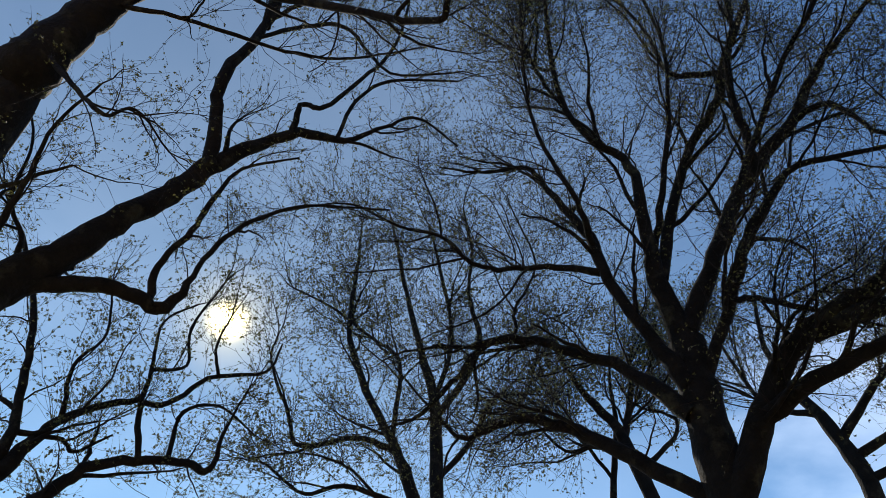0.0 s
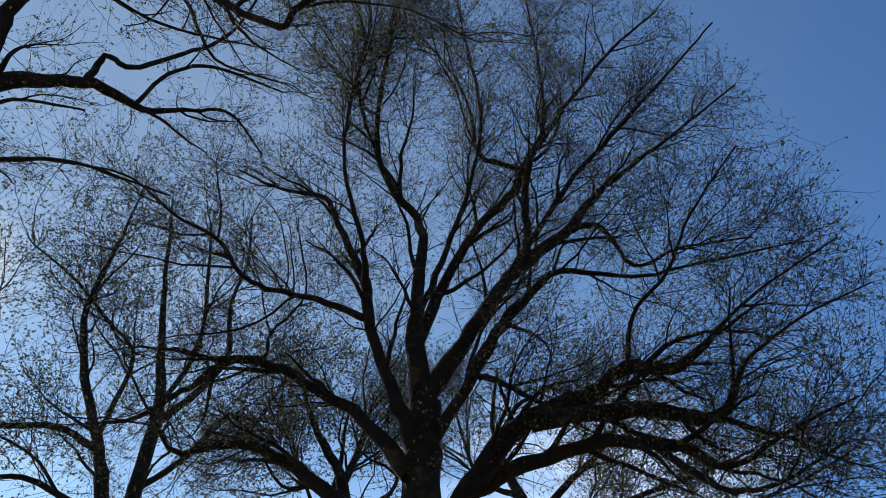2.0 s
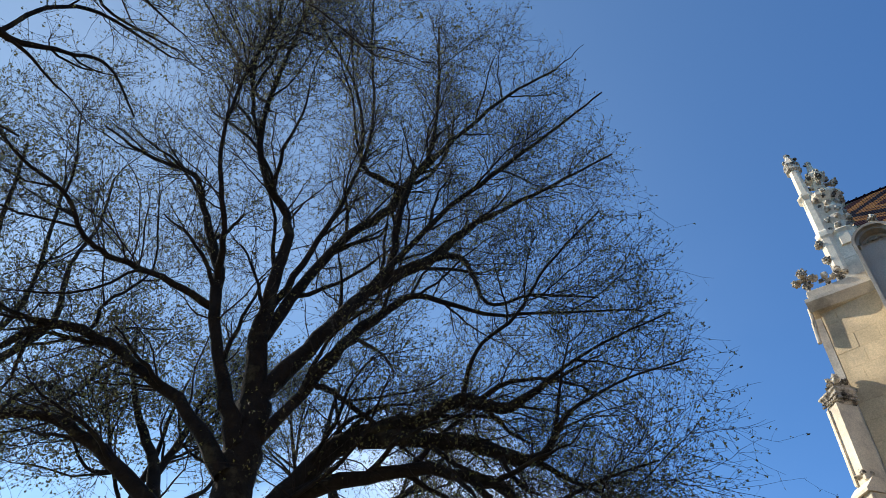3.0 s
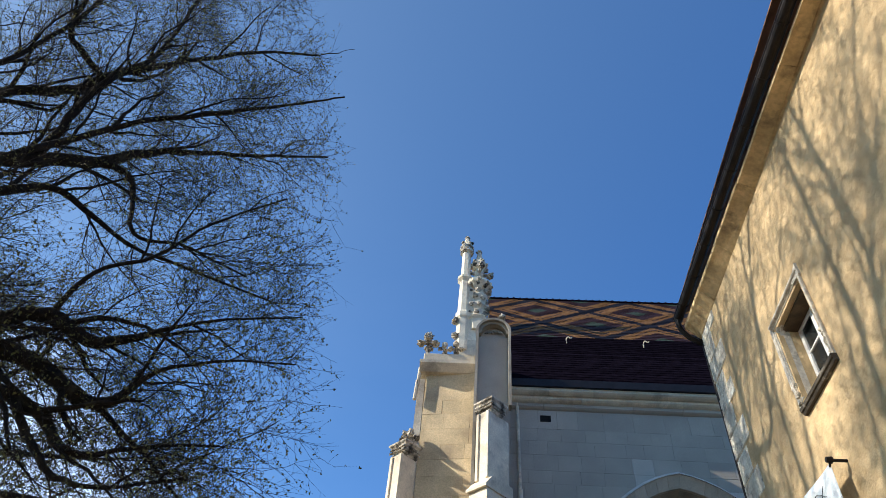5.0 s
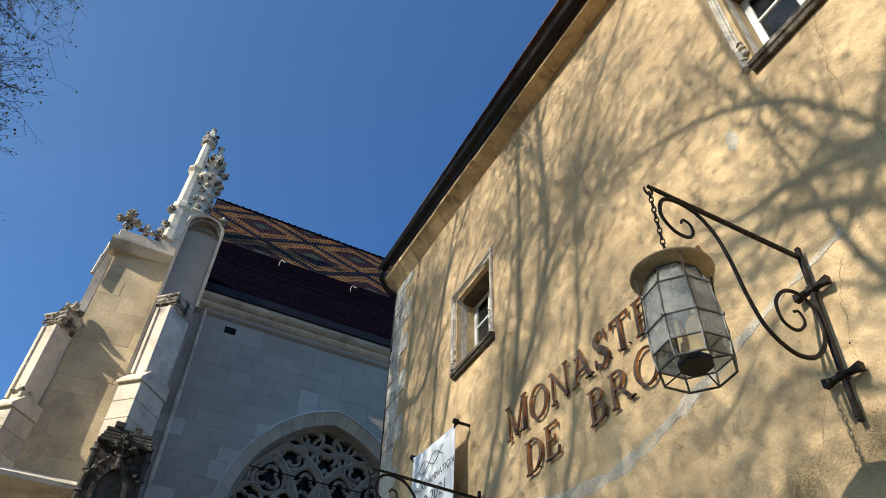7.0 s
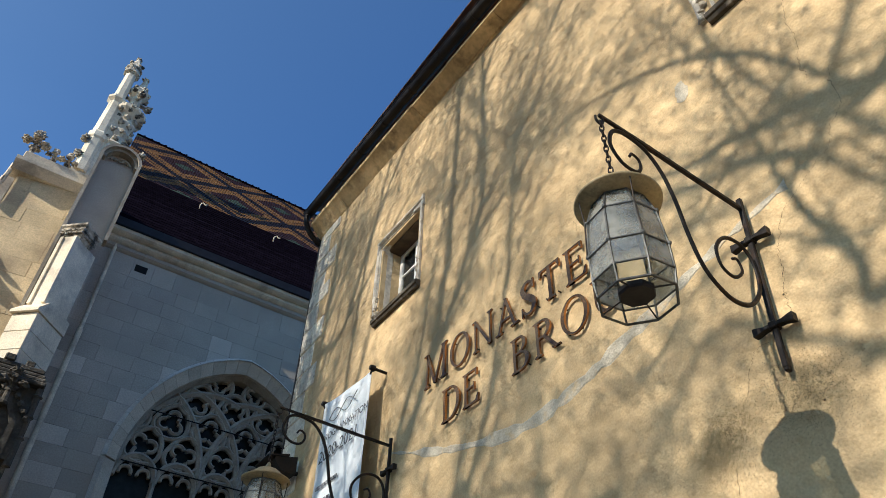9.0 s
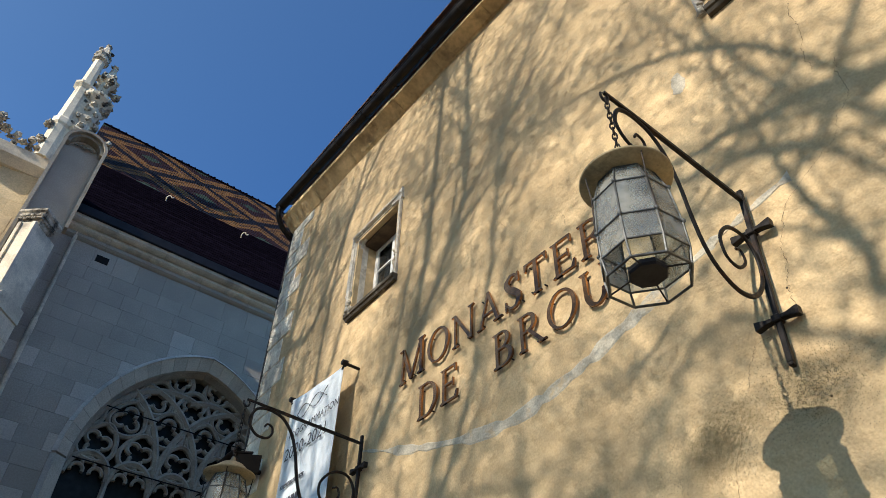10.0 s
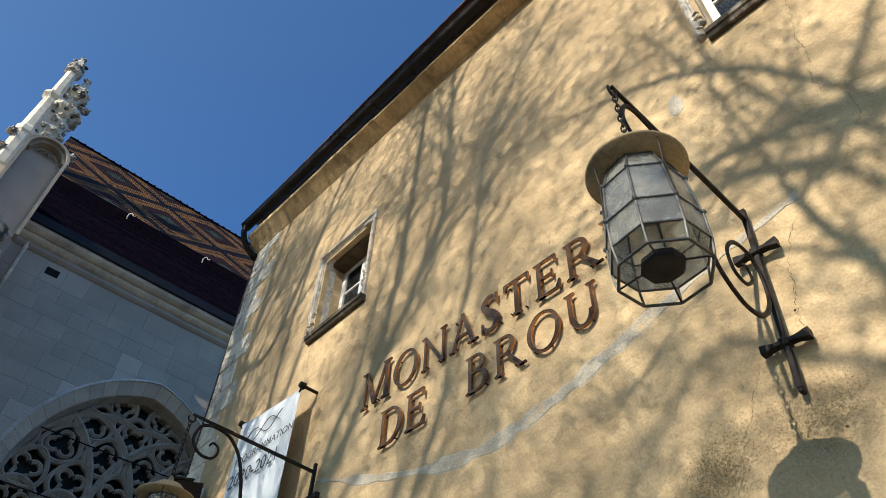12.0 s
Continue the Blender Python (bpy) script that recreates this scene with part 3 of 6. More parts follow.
def wing_window(y0, y1, z0, z1):
    """A small stone-framed window with a label mould, a worn sill and a white casement."""
    w = new("window")
    w.parent = house
    tagged(w, "small stone-framed window with white casement and worn sill")
    # stepped jambs and lintel, worn, a little proud of the plaster
    ro = [(-0.030, -0.105), (-0.038, -0.090), (-0.030, -0.062), (-0.010, -0.055), (-0.010, -0.040), (0.030, -0.034), (0.030, -0.018), (0.070, -0.012), (0.070, 0.0), (0.155, 0.0), (0.155, -0.004), (0.27, -0.004), (0.27, -0.105)]
    part("jamb", prism(bmesh.new(), [(x, y0 + 0.002 + u) for x, u in ro], "z", z0 - 0.02, z1), SURROUND, w)
    part("jamb", prism(bmesh.new(), [(x, y1 - 0.002 - u) for x, u in ro], "z", z0 - 0.02, z1), SURROUND, w)
    part("lintel", prism(bmesh.new(), [(x, z1 + 0.003 - u) for x, u in ro], "y", y0 - 0.104, y1 + 0.104), SURROUND, w)
    part("soffit_board", boxed(0.074, 0.272, y0 + 0.005, y1 - 0.005, z1 - 0.032, z1 - 0.002), OAK, w, "dark brown oak soffit board")
    # the mould turns its corner in a quarter round
    for r0, r1, x in ((0.0, 0.055, -0.010), (0.055, 0.10, 0.030)):
        b = bmesh.new()
        arc_in = [(y1 - r1 + r1 * math.sin(a), z1 - r1 + r1 * math.cos(a)) for a in np.linspace(0, math.pi / 2, 7)]
        prism(b, arc_in + [(y1 - r0 * 0.2, z1 - r0 * 0.2)], "x", x, x + 0.06)
        part("corner_stone", b, SURROUND, w)
    # a broken corner of the mould runs up to a point
    part("mould_ear", prism(bmesh.new(), [(y0 - 0.13, z1 + 0.0), (y0 - 0.115, z1 + 0.20), (y0 - 0.07, z1 + 0.17), (y0 + 0.10, z1 + 0.10), (y0 + 0.10, z1 + 0.02)], "x", -0.034, 0.01), SURROUND, w, "pale broken point of the label mould")
    b = bmesh.new()
    for sgn, yy in ((-1, y0), (1, y1)):
        box(b, -0.045, 0.0, min(yy + sgn * 0.075, yy + sgn * 0.110), max(yy + sgn * 0.075, yy + sgn * 0.110), z0 + 0.30, z1 + 0.08, bevel=0.010)
    box(b, -0.055, 0.0, y0 - 0.110, y1 + 0.110, z1 + 0.075, z1 + 0.115, bevel=0.010)
    part("label_mould", b, SURROUND, w)
    # rubble where the jambs have broken away
    r = random.Random(int(y0 * 10))
    for yy, n in ((y0 - 0.06, 9), (y1 + 0.05, 7)):
        for k in range(n):
            b = clump(bmesh.new(), (r.uniform(-0.02, 0.01), yy + r.uniform(-0.025, 0.025), z0 + 0.03 + 0.05 * k + r.uniform(-0.02, 0.02)), r.uniform(0.025, 0.042), r, sub=1)
            part("broken_stone", b, RUBBLE, w)
    sp = [(-0.042, -0.092), (-0.058, -0.068), (-0.058, -0.062), (-0.076, -0.056), (-0.080, -0.012), (-0.068, 0.0), (0.27, 0.03), (0.27, -0.05), (0.0, -0.05), (0.0, -0.092)]
    part("sill", prism(bmesh.new(), [(x, z0 - 0.02 + u) for x, u in sp], "y", y0 - 0.11, y1 + 0.03), SILL, w, "dark weathered stone sill")
    # casement
    fx0, fx1 = 0.275, 0.325
    f = new("casement")
    f.parent = w
    b = bmesh.new()
    box(b, fx0, fx1, y0 + 0.004, y0 + 0.07, z0 + 0.004, z1 - 0.004)
    box(b, fx0, fx1, y1 - 0.07, y1 - 0.004, z0 + 0.004, z1 - 0.004)
    box(b, fx0 + 0.001, fx1, y0 + 0.07, y1 - 0.07, z0 + 0.004, z0 + 0.08)
    box(b, fx0 + 0.001, fx1, y0 + 0.07, y1 - 0.07, z1 - 0.07, z1 - 0.004)
    ym = (y0 + y1) / 2
    box(b, fx0 - 0.012, fx1 - 0.004, ym - 0.035, ym + 0.035, z0 + 0.08, z1 - 0.07)
    part("sash", b, WHITE_PAINT, f, "white painted wood")
    zc = [z0 + 0.08 + (z1 - z0 - 0.15) * k / 3 for k in range(4)]
    for a, c in ((y0 + 0.07, ym - 0.035), (ym + 0.035, y1 - 0.07)):
        for k in range(3):
            p = part("pane", boxed(fx0 + 0.02, fx0 + 0.024, a, c, zc[k] + 0.002, zc[k + 1] - 0.002), PANE, f)
            p.visible_shadow = False
            if k:
                part("glazing_bar", boxed(fx0 + 0.004, fx1 - 0.01, a, c, zc[k] - 0.012, zc[k] + 0.012), WHITE_PAINT, f)
    # a near-black box behind the panes carries the unlit room's darkness in its colour
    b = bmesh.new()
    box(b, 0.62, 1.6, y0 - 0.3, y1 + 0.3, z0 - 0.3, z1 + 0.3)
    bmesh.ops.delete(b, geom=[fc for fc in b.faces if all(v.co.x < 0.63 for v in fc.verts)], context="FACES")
    part("unlit_inside", b, UNLIT_INSIDE, w)


wing_window(*W1)
wing_window(*W2)


# ---------------------------------------------------------------- sign lettering
def bar(x0, y0, x1, y1, w):
    """A slanting stroke of horizontal width w."""
    return [(x0 - w / 2, y0), (x0 + w / 2, y0), (x1 + w / 2, y1), (x1 - w / 2, y1)]


def rect(x0, x1, y0, y1):
    return [(x0, y0), (x1, y0), (x1, y1), (x0, y1)]


def ring(cx, cy, ro, rp, ri, rq, a0, a1, n):
    """Quads of a swelling band between two ellipses."""
    out = []
    for k in range(n):
        a, b = a0 + (a1 - a0) * k / n, a0 + (a1 - a0) * (k + 1) / n
        out.append([(cx + ro * math.cos(a), cy + rp * math.sin(a)), (cx + ro * math.cos(b), cy + rp * math.sin(b)),
                    (cx + ri * math.cos(b), cy + rq * math.sin(b)), (cx + ri * math.cos(a), cy + rq * math.sin(a))])
    return out


def stem(x, w, lo=0.0, hi=1.0, foot=True, head=True):
    s = [rect(x, x + w, lo, hi)]
    if foot:
        s.append([(x - 0.08, lo), (x + w + 0.08, lo), (x + w + 0.08, lo + 0.03), (x + w, lo + 0.07), (x, lo + 0.07), (x - 0.08, lo + 0.03)])
    if head:
        s.append([(x - 0.08, hi), (x - 0.08, hi - 0.03), (x, hi - 0.07), (x + w, hi - 0.07), (x + w + 0.08, hi - 0.03), (x + w + 0.08, hi)])
    return s


def glyph(c):
    h = math.pi / 2
    if c == "M":
        return 1.06, stem(0.12, 0.06, head=False) + stem(0.84, 0.10) + [bar(0.13, 1.0, 0.50, 0.02, 0.10), bar(0.50, 0.02, 0.86, 1.0, 0.07), rect(0.0, 0.16, 0.96, 1.0)]
    if c == "O":
        return 0.98, ring(0.48, 0.5, 0.45, 0.52, 0.335, 0.475, 0, 2 * math.pi, 30)
    if c == "N":
        return 0.92, stem(0.11, 0.06, head=False) + stem(0.74, 0.06, foot=False) + [bar(0.12, 1.0, 0.76, 0.0, 0.105), rect(0.0, 0.14, 0.96, 1.0)]
    if c == "A":
        return 0.90, [bar(0.12, 0.0, 0.44, 1.0, 0.07), bar(0.76, 0.0, 0.42, 1.0, 0.105), rect(0.2, 0.64, 0.32, 0.38), rect(0.0, 0.24, 0.0, 0.04), rect(0.60, 0.92, 0.0, 0.04)]
    if c == "S":
        ln = smooth_line([(0.52, 0.80, 0.03), (0.42, 0.955, 0.035), (0.26, 0.96, 0.05), (0.13, 0.80, 0.075), (0.22, 0.60, 0.085), (0.40, 0.45, 0.09), (0.53, 0.27, 0.08), (0.44, 0.06, 0.05), (0.26, 0.03, 0.035), (0.09, 0.20, 0.03)], 5)
        out = []
        for p, q in zip(ln, ln[1:]):
            def nrm(i):
                a, b = ln[max(0, i - 1)], ln[min(len(ln) - 1, i + 1)]
                d = np.hypot(b[0] - a[0], b[1] - a[1])
                return -(b[1] - a[1]) / d, (b[0] - a[0]) / d
            i = int(np.argmin(np.abs(ln - p).sum(1)))
            (ax, ay), (bx, by) = nrm(i), nrm(i + 1)
            out.append([(p[0] + ax * p[2], p[1] + ay * p[2]), (q[0] + bx * q[2], q[1] + by * q[2]), (q[0] - bx * q[2], q[1] - by * q[2]), (p[0] - ax * p[2], p[1] - ay * p[2])])
        return 0.66, out + [rect(0.50, 0.55, 0.72, 1.0), rect(0.06, 0.11, 0.0, 0.28)]
    if c == "T":
        return 0.80, stem(0.32, 0.115, head=False) + [rect(0.02, 0.75, 0.94, 1.0), [(0.02, 0.78), (0.06, 0.78), (0.12, 0.95), (0.02, 0.95)], [(0.71, 0.78), (0.75, 0.78), (0.75, 0.95), (0.65, 0.95)]]
    if c == "E":
        return 0.76, stem(0.10, 0.105) + [rect(0.2, 0.64, 0.945, 1.0), rect(0.2, 0.52, 0.48, 0.535), rect(0.2, 0.68, 0.0, 0.055), [(0.60, 0.80), (0.64, 0.80), (0.64, 0.95), (0.55, 0.95)],
                                         [(0.49, 0.40), (0.53, 0.40), (0.53, 0.62), (0.49, 0.62)], [(0.57, 0.05), (0.68, 0.05), (0.70, 0.22), (0.66, 0.22)]]
    if c == "R":
        return 0.88, stem(0.10, 0.105) + [rect(0.2, 0.36, 0.945, 1.0), rect(0.2, 0.36, 0.47, 0.525), bar(0.80, 0.0, 0.40, 0.49, 0.12), rect(0.66, 0.92, 0.0, 0.035)] + ring(0.34, 0.735, 0.30, 0.265, 0.165, 0.21, -h, h, 14)
    if c == "B":
        return 0.80, stem(0.10, 0.105) + [rect(0.2, 0.36, 0.945, 1.0), rect(0.2, 0.38, 0.49, 0.545), rect(0.2, 0.38, 0.0, 0.055)] + ring(0.34, 0.76, 0.27, 0.24, 0.145, 0.195, -h, h, 12) + ring(0.36, 0.27, 0.34, 0.27, 0.205, 0.22, -h, h, 14)
    if c == "D":
        return 0.92, stem(0.10, 0.105) + [rect(0.2, 0.38, 0.945, 1.0), rect(0.2, 0.38, 0.0, 0.055)] + ring(0.37, 0.5, 0.48, 0.5, 0.345, 0.45, -h, h, 18)
    if c == "U":
        return 0.90, stem(0.10, 0.105, lo=0.34, foot=False) + stem(0.68, 0.07, lo=0.34, foot=False) + ring(0.425, 0.345, 0.325, 0.36, 0.175, 0.29, math.pi, 2 * math.pi, 16)


def letter(c, y, z, h):
    """One letter of metal on short pins, its left edge at y; reads towards smaller y."""
    width, strokes = glyph(c)
    holder = thing("sign_letter", "coppery metal letter %s on short pins on ochre plaster" % c, "letter", (FACE, y, z), "letters of the monastery sign")
    b = bmesh.new()
    for k, poly in enumerate(strokes):
        pts = [(-u * h, v * h) for u, v in poly]
        prism(b, pts, "x", -0.044 - 0.0004 * (k % 5), -0.024)
    bmesh.ops.remove_doubles(b, verts=b.verts, dist=0.0025)
    part("face", b, BRONZE, holder)
    for u, v in ((0.18, 0.12), (0.18, 0.85), (0.6, 0.08)):
        part("pin", tube(bmesh.new(), [(-0.03, -u * h, v * h), (0.01, -u * h, v * h)], 0.007, 6), IRON, holder)
    return width * h


y = 6.93
for k, c in enumerate("MONASTERE"):
    h = 0.40 if k == 0 else 0.355
    y -= letter(c, y, 5.245 - 0.008 * k, h) + 0.028
y = 6.60
for c in "DE":
    y -= letter(c, y, 4.735, 0.345) + 0.02
y = 5.56
for c in "BROU":
    y -= letter(c, y, 4.735, 0.335) + 0.03


# ---------------------------------------------------------------- brackets and lanterns
def wall_bracket(y, z, lean):
    """Wrought-iron scroll bracket; z is the top of its upright."""
    b0 = thing("lantern_bracket", "black wrought-iron scroll bracket bolted to the plaster wall", "bracket", (FACE, y, z), "lantern brackets")
    b0.rotation_euler = (lean, 0, 0)
    part("upright", boxed(-0.065, -0.035, -0.016, 0.016, -1.21, 0.0, bevel=0.004), IRON, b0)
    part("foot", boxed(-0.062, -0.02, -0.014, 0.014, -1.23, -1.11, bevel=0.006), IRON, b0)
    part("arm", tube(bmesh.new(), [(-0.05, 0, -0.085), (-0.45, 0, -0.075), (-0.95, 0, -0.06), (-1.27, 0, -0.05)], [0.017, 0.017, 0.016, 0.012], 4), IRON, b0, "rusty square arm")
    sc = smooth_line([(-1.06, -0.25), (-1.035, -0.215), (-0.985, -0.235), (-0.980, -0.30), (-1.03, -0.35), (-1.13, -0.34), (-1.205, -0.25), (-1.18, -0.13), (-1.10, -0.080), (-0.99, -0.082),
                      (-0.89, -0.12), (-0.79, -0.23), (-0.72, -0.40), (-0.67, -0.60), (-0.60, -0.78), (-0.50, -0.88), (-0.37, -0.925), (-0.22, -0.88), (-0.10, -0.73), (-0.085, -0.55),
                      (-0.17, -0.44), (-0.32, -0.455), (-0.43, -0.58), (-0.42, -0.71), (-0.32, -0.74), (-0.23, -0.66), (-0.25, -0.585), (-0.30, -0.60)], 6)
    pts = [(x, 0, zz) for x, zz in sc]
    n = len(pts)
    rad = [0.016 * (0.6 + 0.4 * math.sin(math.pi * min(1.0, max(0.0, i / (n - 1))))) for i in range(n)]
    part("scroll", tube(bmesh.new(), pts, rad, 6, flat=0.7, up=(0, 1, 0)), IRON, b0, smooth=True)
    for zc in (-0.34, -0.95):
        bm = bmesh.new()
        for s in (-1, 1):
            sec = [(0.015, 0.010), (0.06, 0.011), (0.10, 0.022), (0.125, 0.026)]
            rows = []
            for d, w in sec:
                rows.append([bm.verts.new((x, s * d, zc + q * w)) for x, q in ((-0.075, -1), (-0.075, 1), (-0.03, 1), (-0.03, -1))])
            for r0, r1 in zip(rows, rows[1:]):
                for k in range(4):
                    bm.faces.new((r0[k], r0[(k + 1) % 4], r1[(k + 1) % 4], r1[k]))
            bm.faces.new(rows[0])
            bm.faces.new(rows[-1][::-1])
        part("clamp", bm, IRON, b0, "flared forged clamp")
        part("collar", boxed(-0.082, -0.02, -0.024, 0.024, zc - 0.022, zc + 0.022, bevel=0.006), IRON, b0)
    hk = [(-1.27 + 0.03 * math.sin(a), 0, -0.05 - 0.035 + 0.035 * math.cos(a)) for a in np.linspace(0, 5.0, 12)]
    part("hook", tube(bmesh.new(), hk, 0.008, 6), IRON, b0)
    return b0


wall_bracket(3.235, 4.87, 0.065)
wall_bracket(7.50, 4.97, 0.02)

TIERS = ((0.133, 0.570), (0.172, 0.445), (0.190, 0.228), (0.190, 0.088), (0.178, 0.0))


def lantern(y, z):
    """Eight-sided leaded lantern with a broad round brim; z is its bottom ring."""
    ln = thing("lantern", "eight-sided leaded glass lantern with broad round brim on a chain", "lantern", (FACE - 1.275, y, z), "hanging lanterns")
    turn = math.pi / 8 - 0.12

    def corner(k, r, zz):
        a = turn + k * math.pi / 4
        return Vector((r * math.cos(a), r * math.sin(a), zz))

    part("brim", lathe(bmesh.new(), [(0.118, 0.572), (0.211, 0.588), (0.216, 0.598), (0.16, 0.63), (0.10, 0.685), (0.03, 0.715), (0.012, 0.765)], 40), BRASS, ln, "weathered brown round metal brim", smooth=True)
    for k in range(8):
        part("rib", tube(bmesh.new(), [corner(k, r, zz) for r, zz in TIERS], 0.0055, 5), CAME, ln)
    for r, zz in TIERS:
        for k in range(8):
            part("came", tube(bmesh.new(), [corner(k, r, zz), corner(k + 1, r, zz)], 0.005 if zz else 0.0065, 5), CAME, ln)
    for (r0, z0), (r1, z1) in zip(TIERS[:3], TIERS[1:4]):
        for k in range(8):
            b = bmesh.new()
            b.faces.new([b.verts.new(v) for v in (corner(k, r0, z0), corner(k + 1, r0, z0), corner(k + 1, r1, z1), corner(k, r1, z1))])
            ext = bmesh.ops.extrude_face_region(b, geom=b.faces[:])["geom"]
            mid = sum((corner(k + s, r1, z1) for s in (0, 1)), Vector()) / 2
            bmesh.ops.translate(b, verts=[v for v in ext if isinstance(v, bmesh.types.BMVert)], vec=-0.003 * Vector((mid.x, mid.y, 0)).normalized())
            part("glass_pane", b, LAMP_GLASS, ln)
    for k in range(8):
        for i in (1, 2):
            r, zz = TIERS[i]
            c = corner(k, r + 0.004, zz)
            part("rivet", lathe(bmesh.new(), [(0.004, -0.012), (0.010, -0.004), (0.010, 0.006), (0.003, 0.013)], 6, c), CAME, ln)
    part("base_plate", lathe(bmesh.new(), [(0.0, 0.026), (0.05, 0.024), (0.078, 0.024), (0.086, 0.034), (0.082, 0.056), (0.06, 0.060)], 8, (0, 0, 0), turn), LEAD, ln, "black octagonal base plate")
    for k in (0, 2, 4, 6):
        part("spoke", tube(bmesh.new(), [corner(k, 0.075, 0.036), corner(k, 0.180, 0.004)], 0.004, 5), IRON, ln)
    for k in (1, 3, 5, 7):
        part("stay", tube(bmesh.new(), [corner(k, 0.196, 0.588), corner(k, 0.184, 0.445), corner(k, 0.197, 0.228), corner(k, 0.186, 0.222)], 0.004, 5), IRON, ln)
    part("lamp_holder", tube(bmesh.new(), [(0, 0, 0.58), (0, 0, 0.46)], 0.018, 8), WHITE_PAINT, ln)
    part("bulb", lathe(bmesh.new(), [(0.008, 0.31), (0.03, 0.322), (0.045, 0.35), (0.046, 0.38), (0.03, 0.43), (0.016, 0.46)], 12), WHITE_PAINT, ln, "white frosted bulb", smooth=True)
    return ln


def chain(y, z, length):
    """Twisted links from the bracket's hook to the lantern."""
    ch = thing("lantern_chain", "short rusty iron chain hanging from a bracket hook", "chain", (FACE - 1.275, y, z), "lantern chains")
    n = max(4, int(length / 0.042))
    for i in range(n):
        c = -length * (i + 0.5) / n
        turn = (math.pi / 2) * (i % 2) + 0.3
        pts = []
        for a in np.linspace(0, 2 * math.pi, 11):
            u, w = 0.012 * math.cos(a), 0.029 * math.sin(a)
            pts.append((u * math.cos(turn), u * math.sin(turn), c + w))
        part("link", tube(bmesh.new(), pts, 0.0045, 5, caps=False), IRON, ch)


lantern(3.232, 3.50)
chain(3.232, 4.755, 0.515)
lantern(7.50, 3.60)
chain(7.50, 4.855, 0.515)

# ---------------------------------------------------------------- banner
banner = thing("banner", "pale cloth programme banner held off the plaster wall", "banner", (FACE - 0.19, 8.40, 3.2))
bm = bmesh.new()
rows = []
for i in range(33):
    v = i / 32
    row = []
    for j in range(17):
        u = j / 16
        wav = 0.012 * math.sin(5.0 * v + 2.5 * u) * v + 0.006 * math.sin(9 * u + 4 * v)
        row.append(bm.verts.new((wav, 0.585 - 1.17 * u, 2.79 - 0.10 * u - 2.7 * v - 0.03 * math.sin(math.pi * u) * (1 - v))))
    rows.append(row)
for a, b in zip(rows, rows[1:]):
    for j in range(16):
        bm.faces.new((a[j], b[j], b[j + 1], a[j + 1]))
ext = bmesh.ops.extrude_face_region(bm, geom=bm.faces[:])["geom"]
bmesh.ops.translate(bm, verts=[v for v in ext if isinstance(v, bmesh.types.BMVert)], vec=(0.004, 0, 0))
part("cloth", bm, CLOTH, banner, "pale blue-white printed cloth", smooth=True)
for yy, zz in ((0.60, 2.80), (-0.60, 2.71)):
    b = bmesh.new()
    tube(b, [(0.19, yy, zz), (0.02, yy, zz)], 0.018, 8)
    tube(b, [(0.03, yy, zz), (-0.03, yy, zz + 0.005)], [0.04, 0.03], 10)
    tube(b, [(0.0, yy, zz - 0.02), (0.0, yy - 0.03 * (1 if yy > 0 else -1), zz - 0.07)], 0.012, 6)
    part("fixing", b, IRON, banner, "dark round metal wall fixing")


def print_line(text, u, z, size, shear=0.0):
    """A line of print on the cloth, from u metres right of its left edge."""
    cu = bpy.data.curves.new("print", "FONT")
    cu.body, cu.size, cu.shear, cu.extrude = text, size, shear, 0.0006
    tmp = bpy.data.objects.new("print", cu)
    me = bpy.data.meshes.new_from_object(tmp)
    bpy.data.objects.remove(tmp)
    me.materials.clear()
    me.materials.append(INK)
    ob = new("print", me)
    ob.parent = banner
    ob.matrix_basis = Matrix(((0, 0, -1, -0.020), (-1, 0, 0, 0.585 - u), (0, 1, 0, z), (0, 0, 0, 1)))
    return tagged(ob, "dark grey printed words")


print_line("PROGRAMMATION", 0.13, 2.20, 0.125)
print_line("2020-2021", 0.10, 1.95, 0.215)
b = bmesh.new()
for u0, u1, zz, hh in ((0.14, 0.62, 1.62, 0.045), (0.14, 0.55, 1.38, 0.10), (0.14, 0.80, 1.20, 0.10), (0.14, 0.70, 1.02, 0.10)):
    x = u0
    r = random.Random(int(zz * 100))
    while x < u1:
        w = hh * r.uniform(0.35, 0.7)
        box(b, -0.022, -0.019, 0.585 - x - w, 0.585 - x, zz, zz + hh)
        x += w + hh * 0.25
part("print", b, INK, banner, "grey unreadable printed lines")
for ph in (0, math.pi):
    pts = [(-0.020, 0.585 - (0.25 + 0.66 * s), 2.50 - 0.03 + 0.075 * math.sin(2 * math.pi * s * 1.15 + ph) + 0.03 * s) for s in np.linspace(0, 1, 40)]
    part("print", tube(bmesh.new(), pts, 0.0045, 4), INK, banner, "looping grey emblem")


# ---------------------------------------------------------------- floodlight at the corner
flood = thing("floodlight", "dark metal floodlight box fixed near the wall corner", "floodlight", (FACE, 10.0, 5.5))
part("housing", prism(bmesh.new(), [(-0.10, -0.10), (-0.30, -0.10), (-0.40, 0.02), (-0.40, 0.06), (-0.10, 0.13)], "y", -0.20, 0.20), ZINC, flood)
part("visor", prism(bmesh.new(), [(-0.40, 0.066), (-0.50, 0.05), (-0.50, 0.062), (-0.22, 0.135), (-0.22, 0.110)], "y", -0.215, 0.215), ZINC, flood)
part("arm", tube(bmesh.new(), [(-0.12, 0.0, 0.0), (0.02, 0.0, 0.0)], 0.03, 8), IRON, flood)


# ---------------------------------------------------------------- the church
church = thing("church", "late gothic limestone church with diamond-patterned glazed tile roof", "church", (0, 17.3, 0))
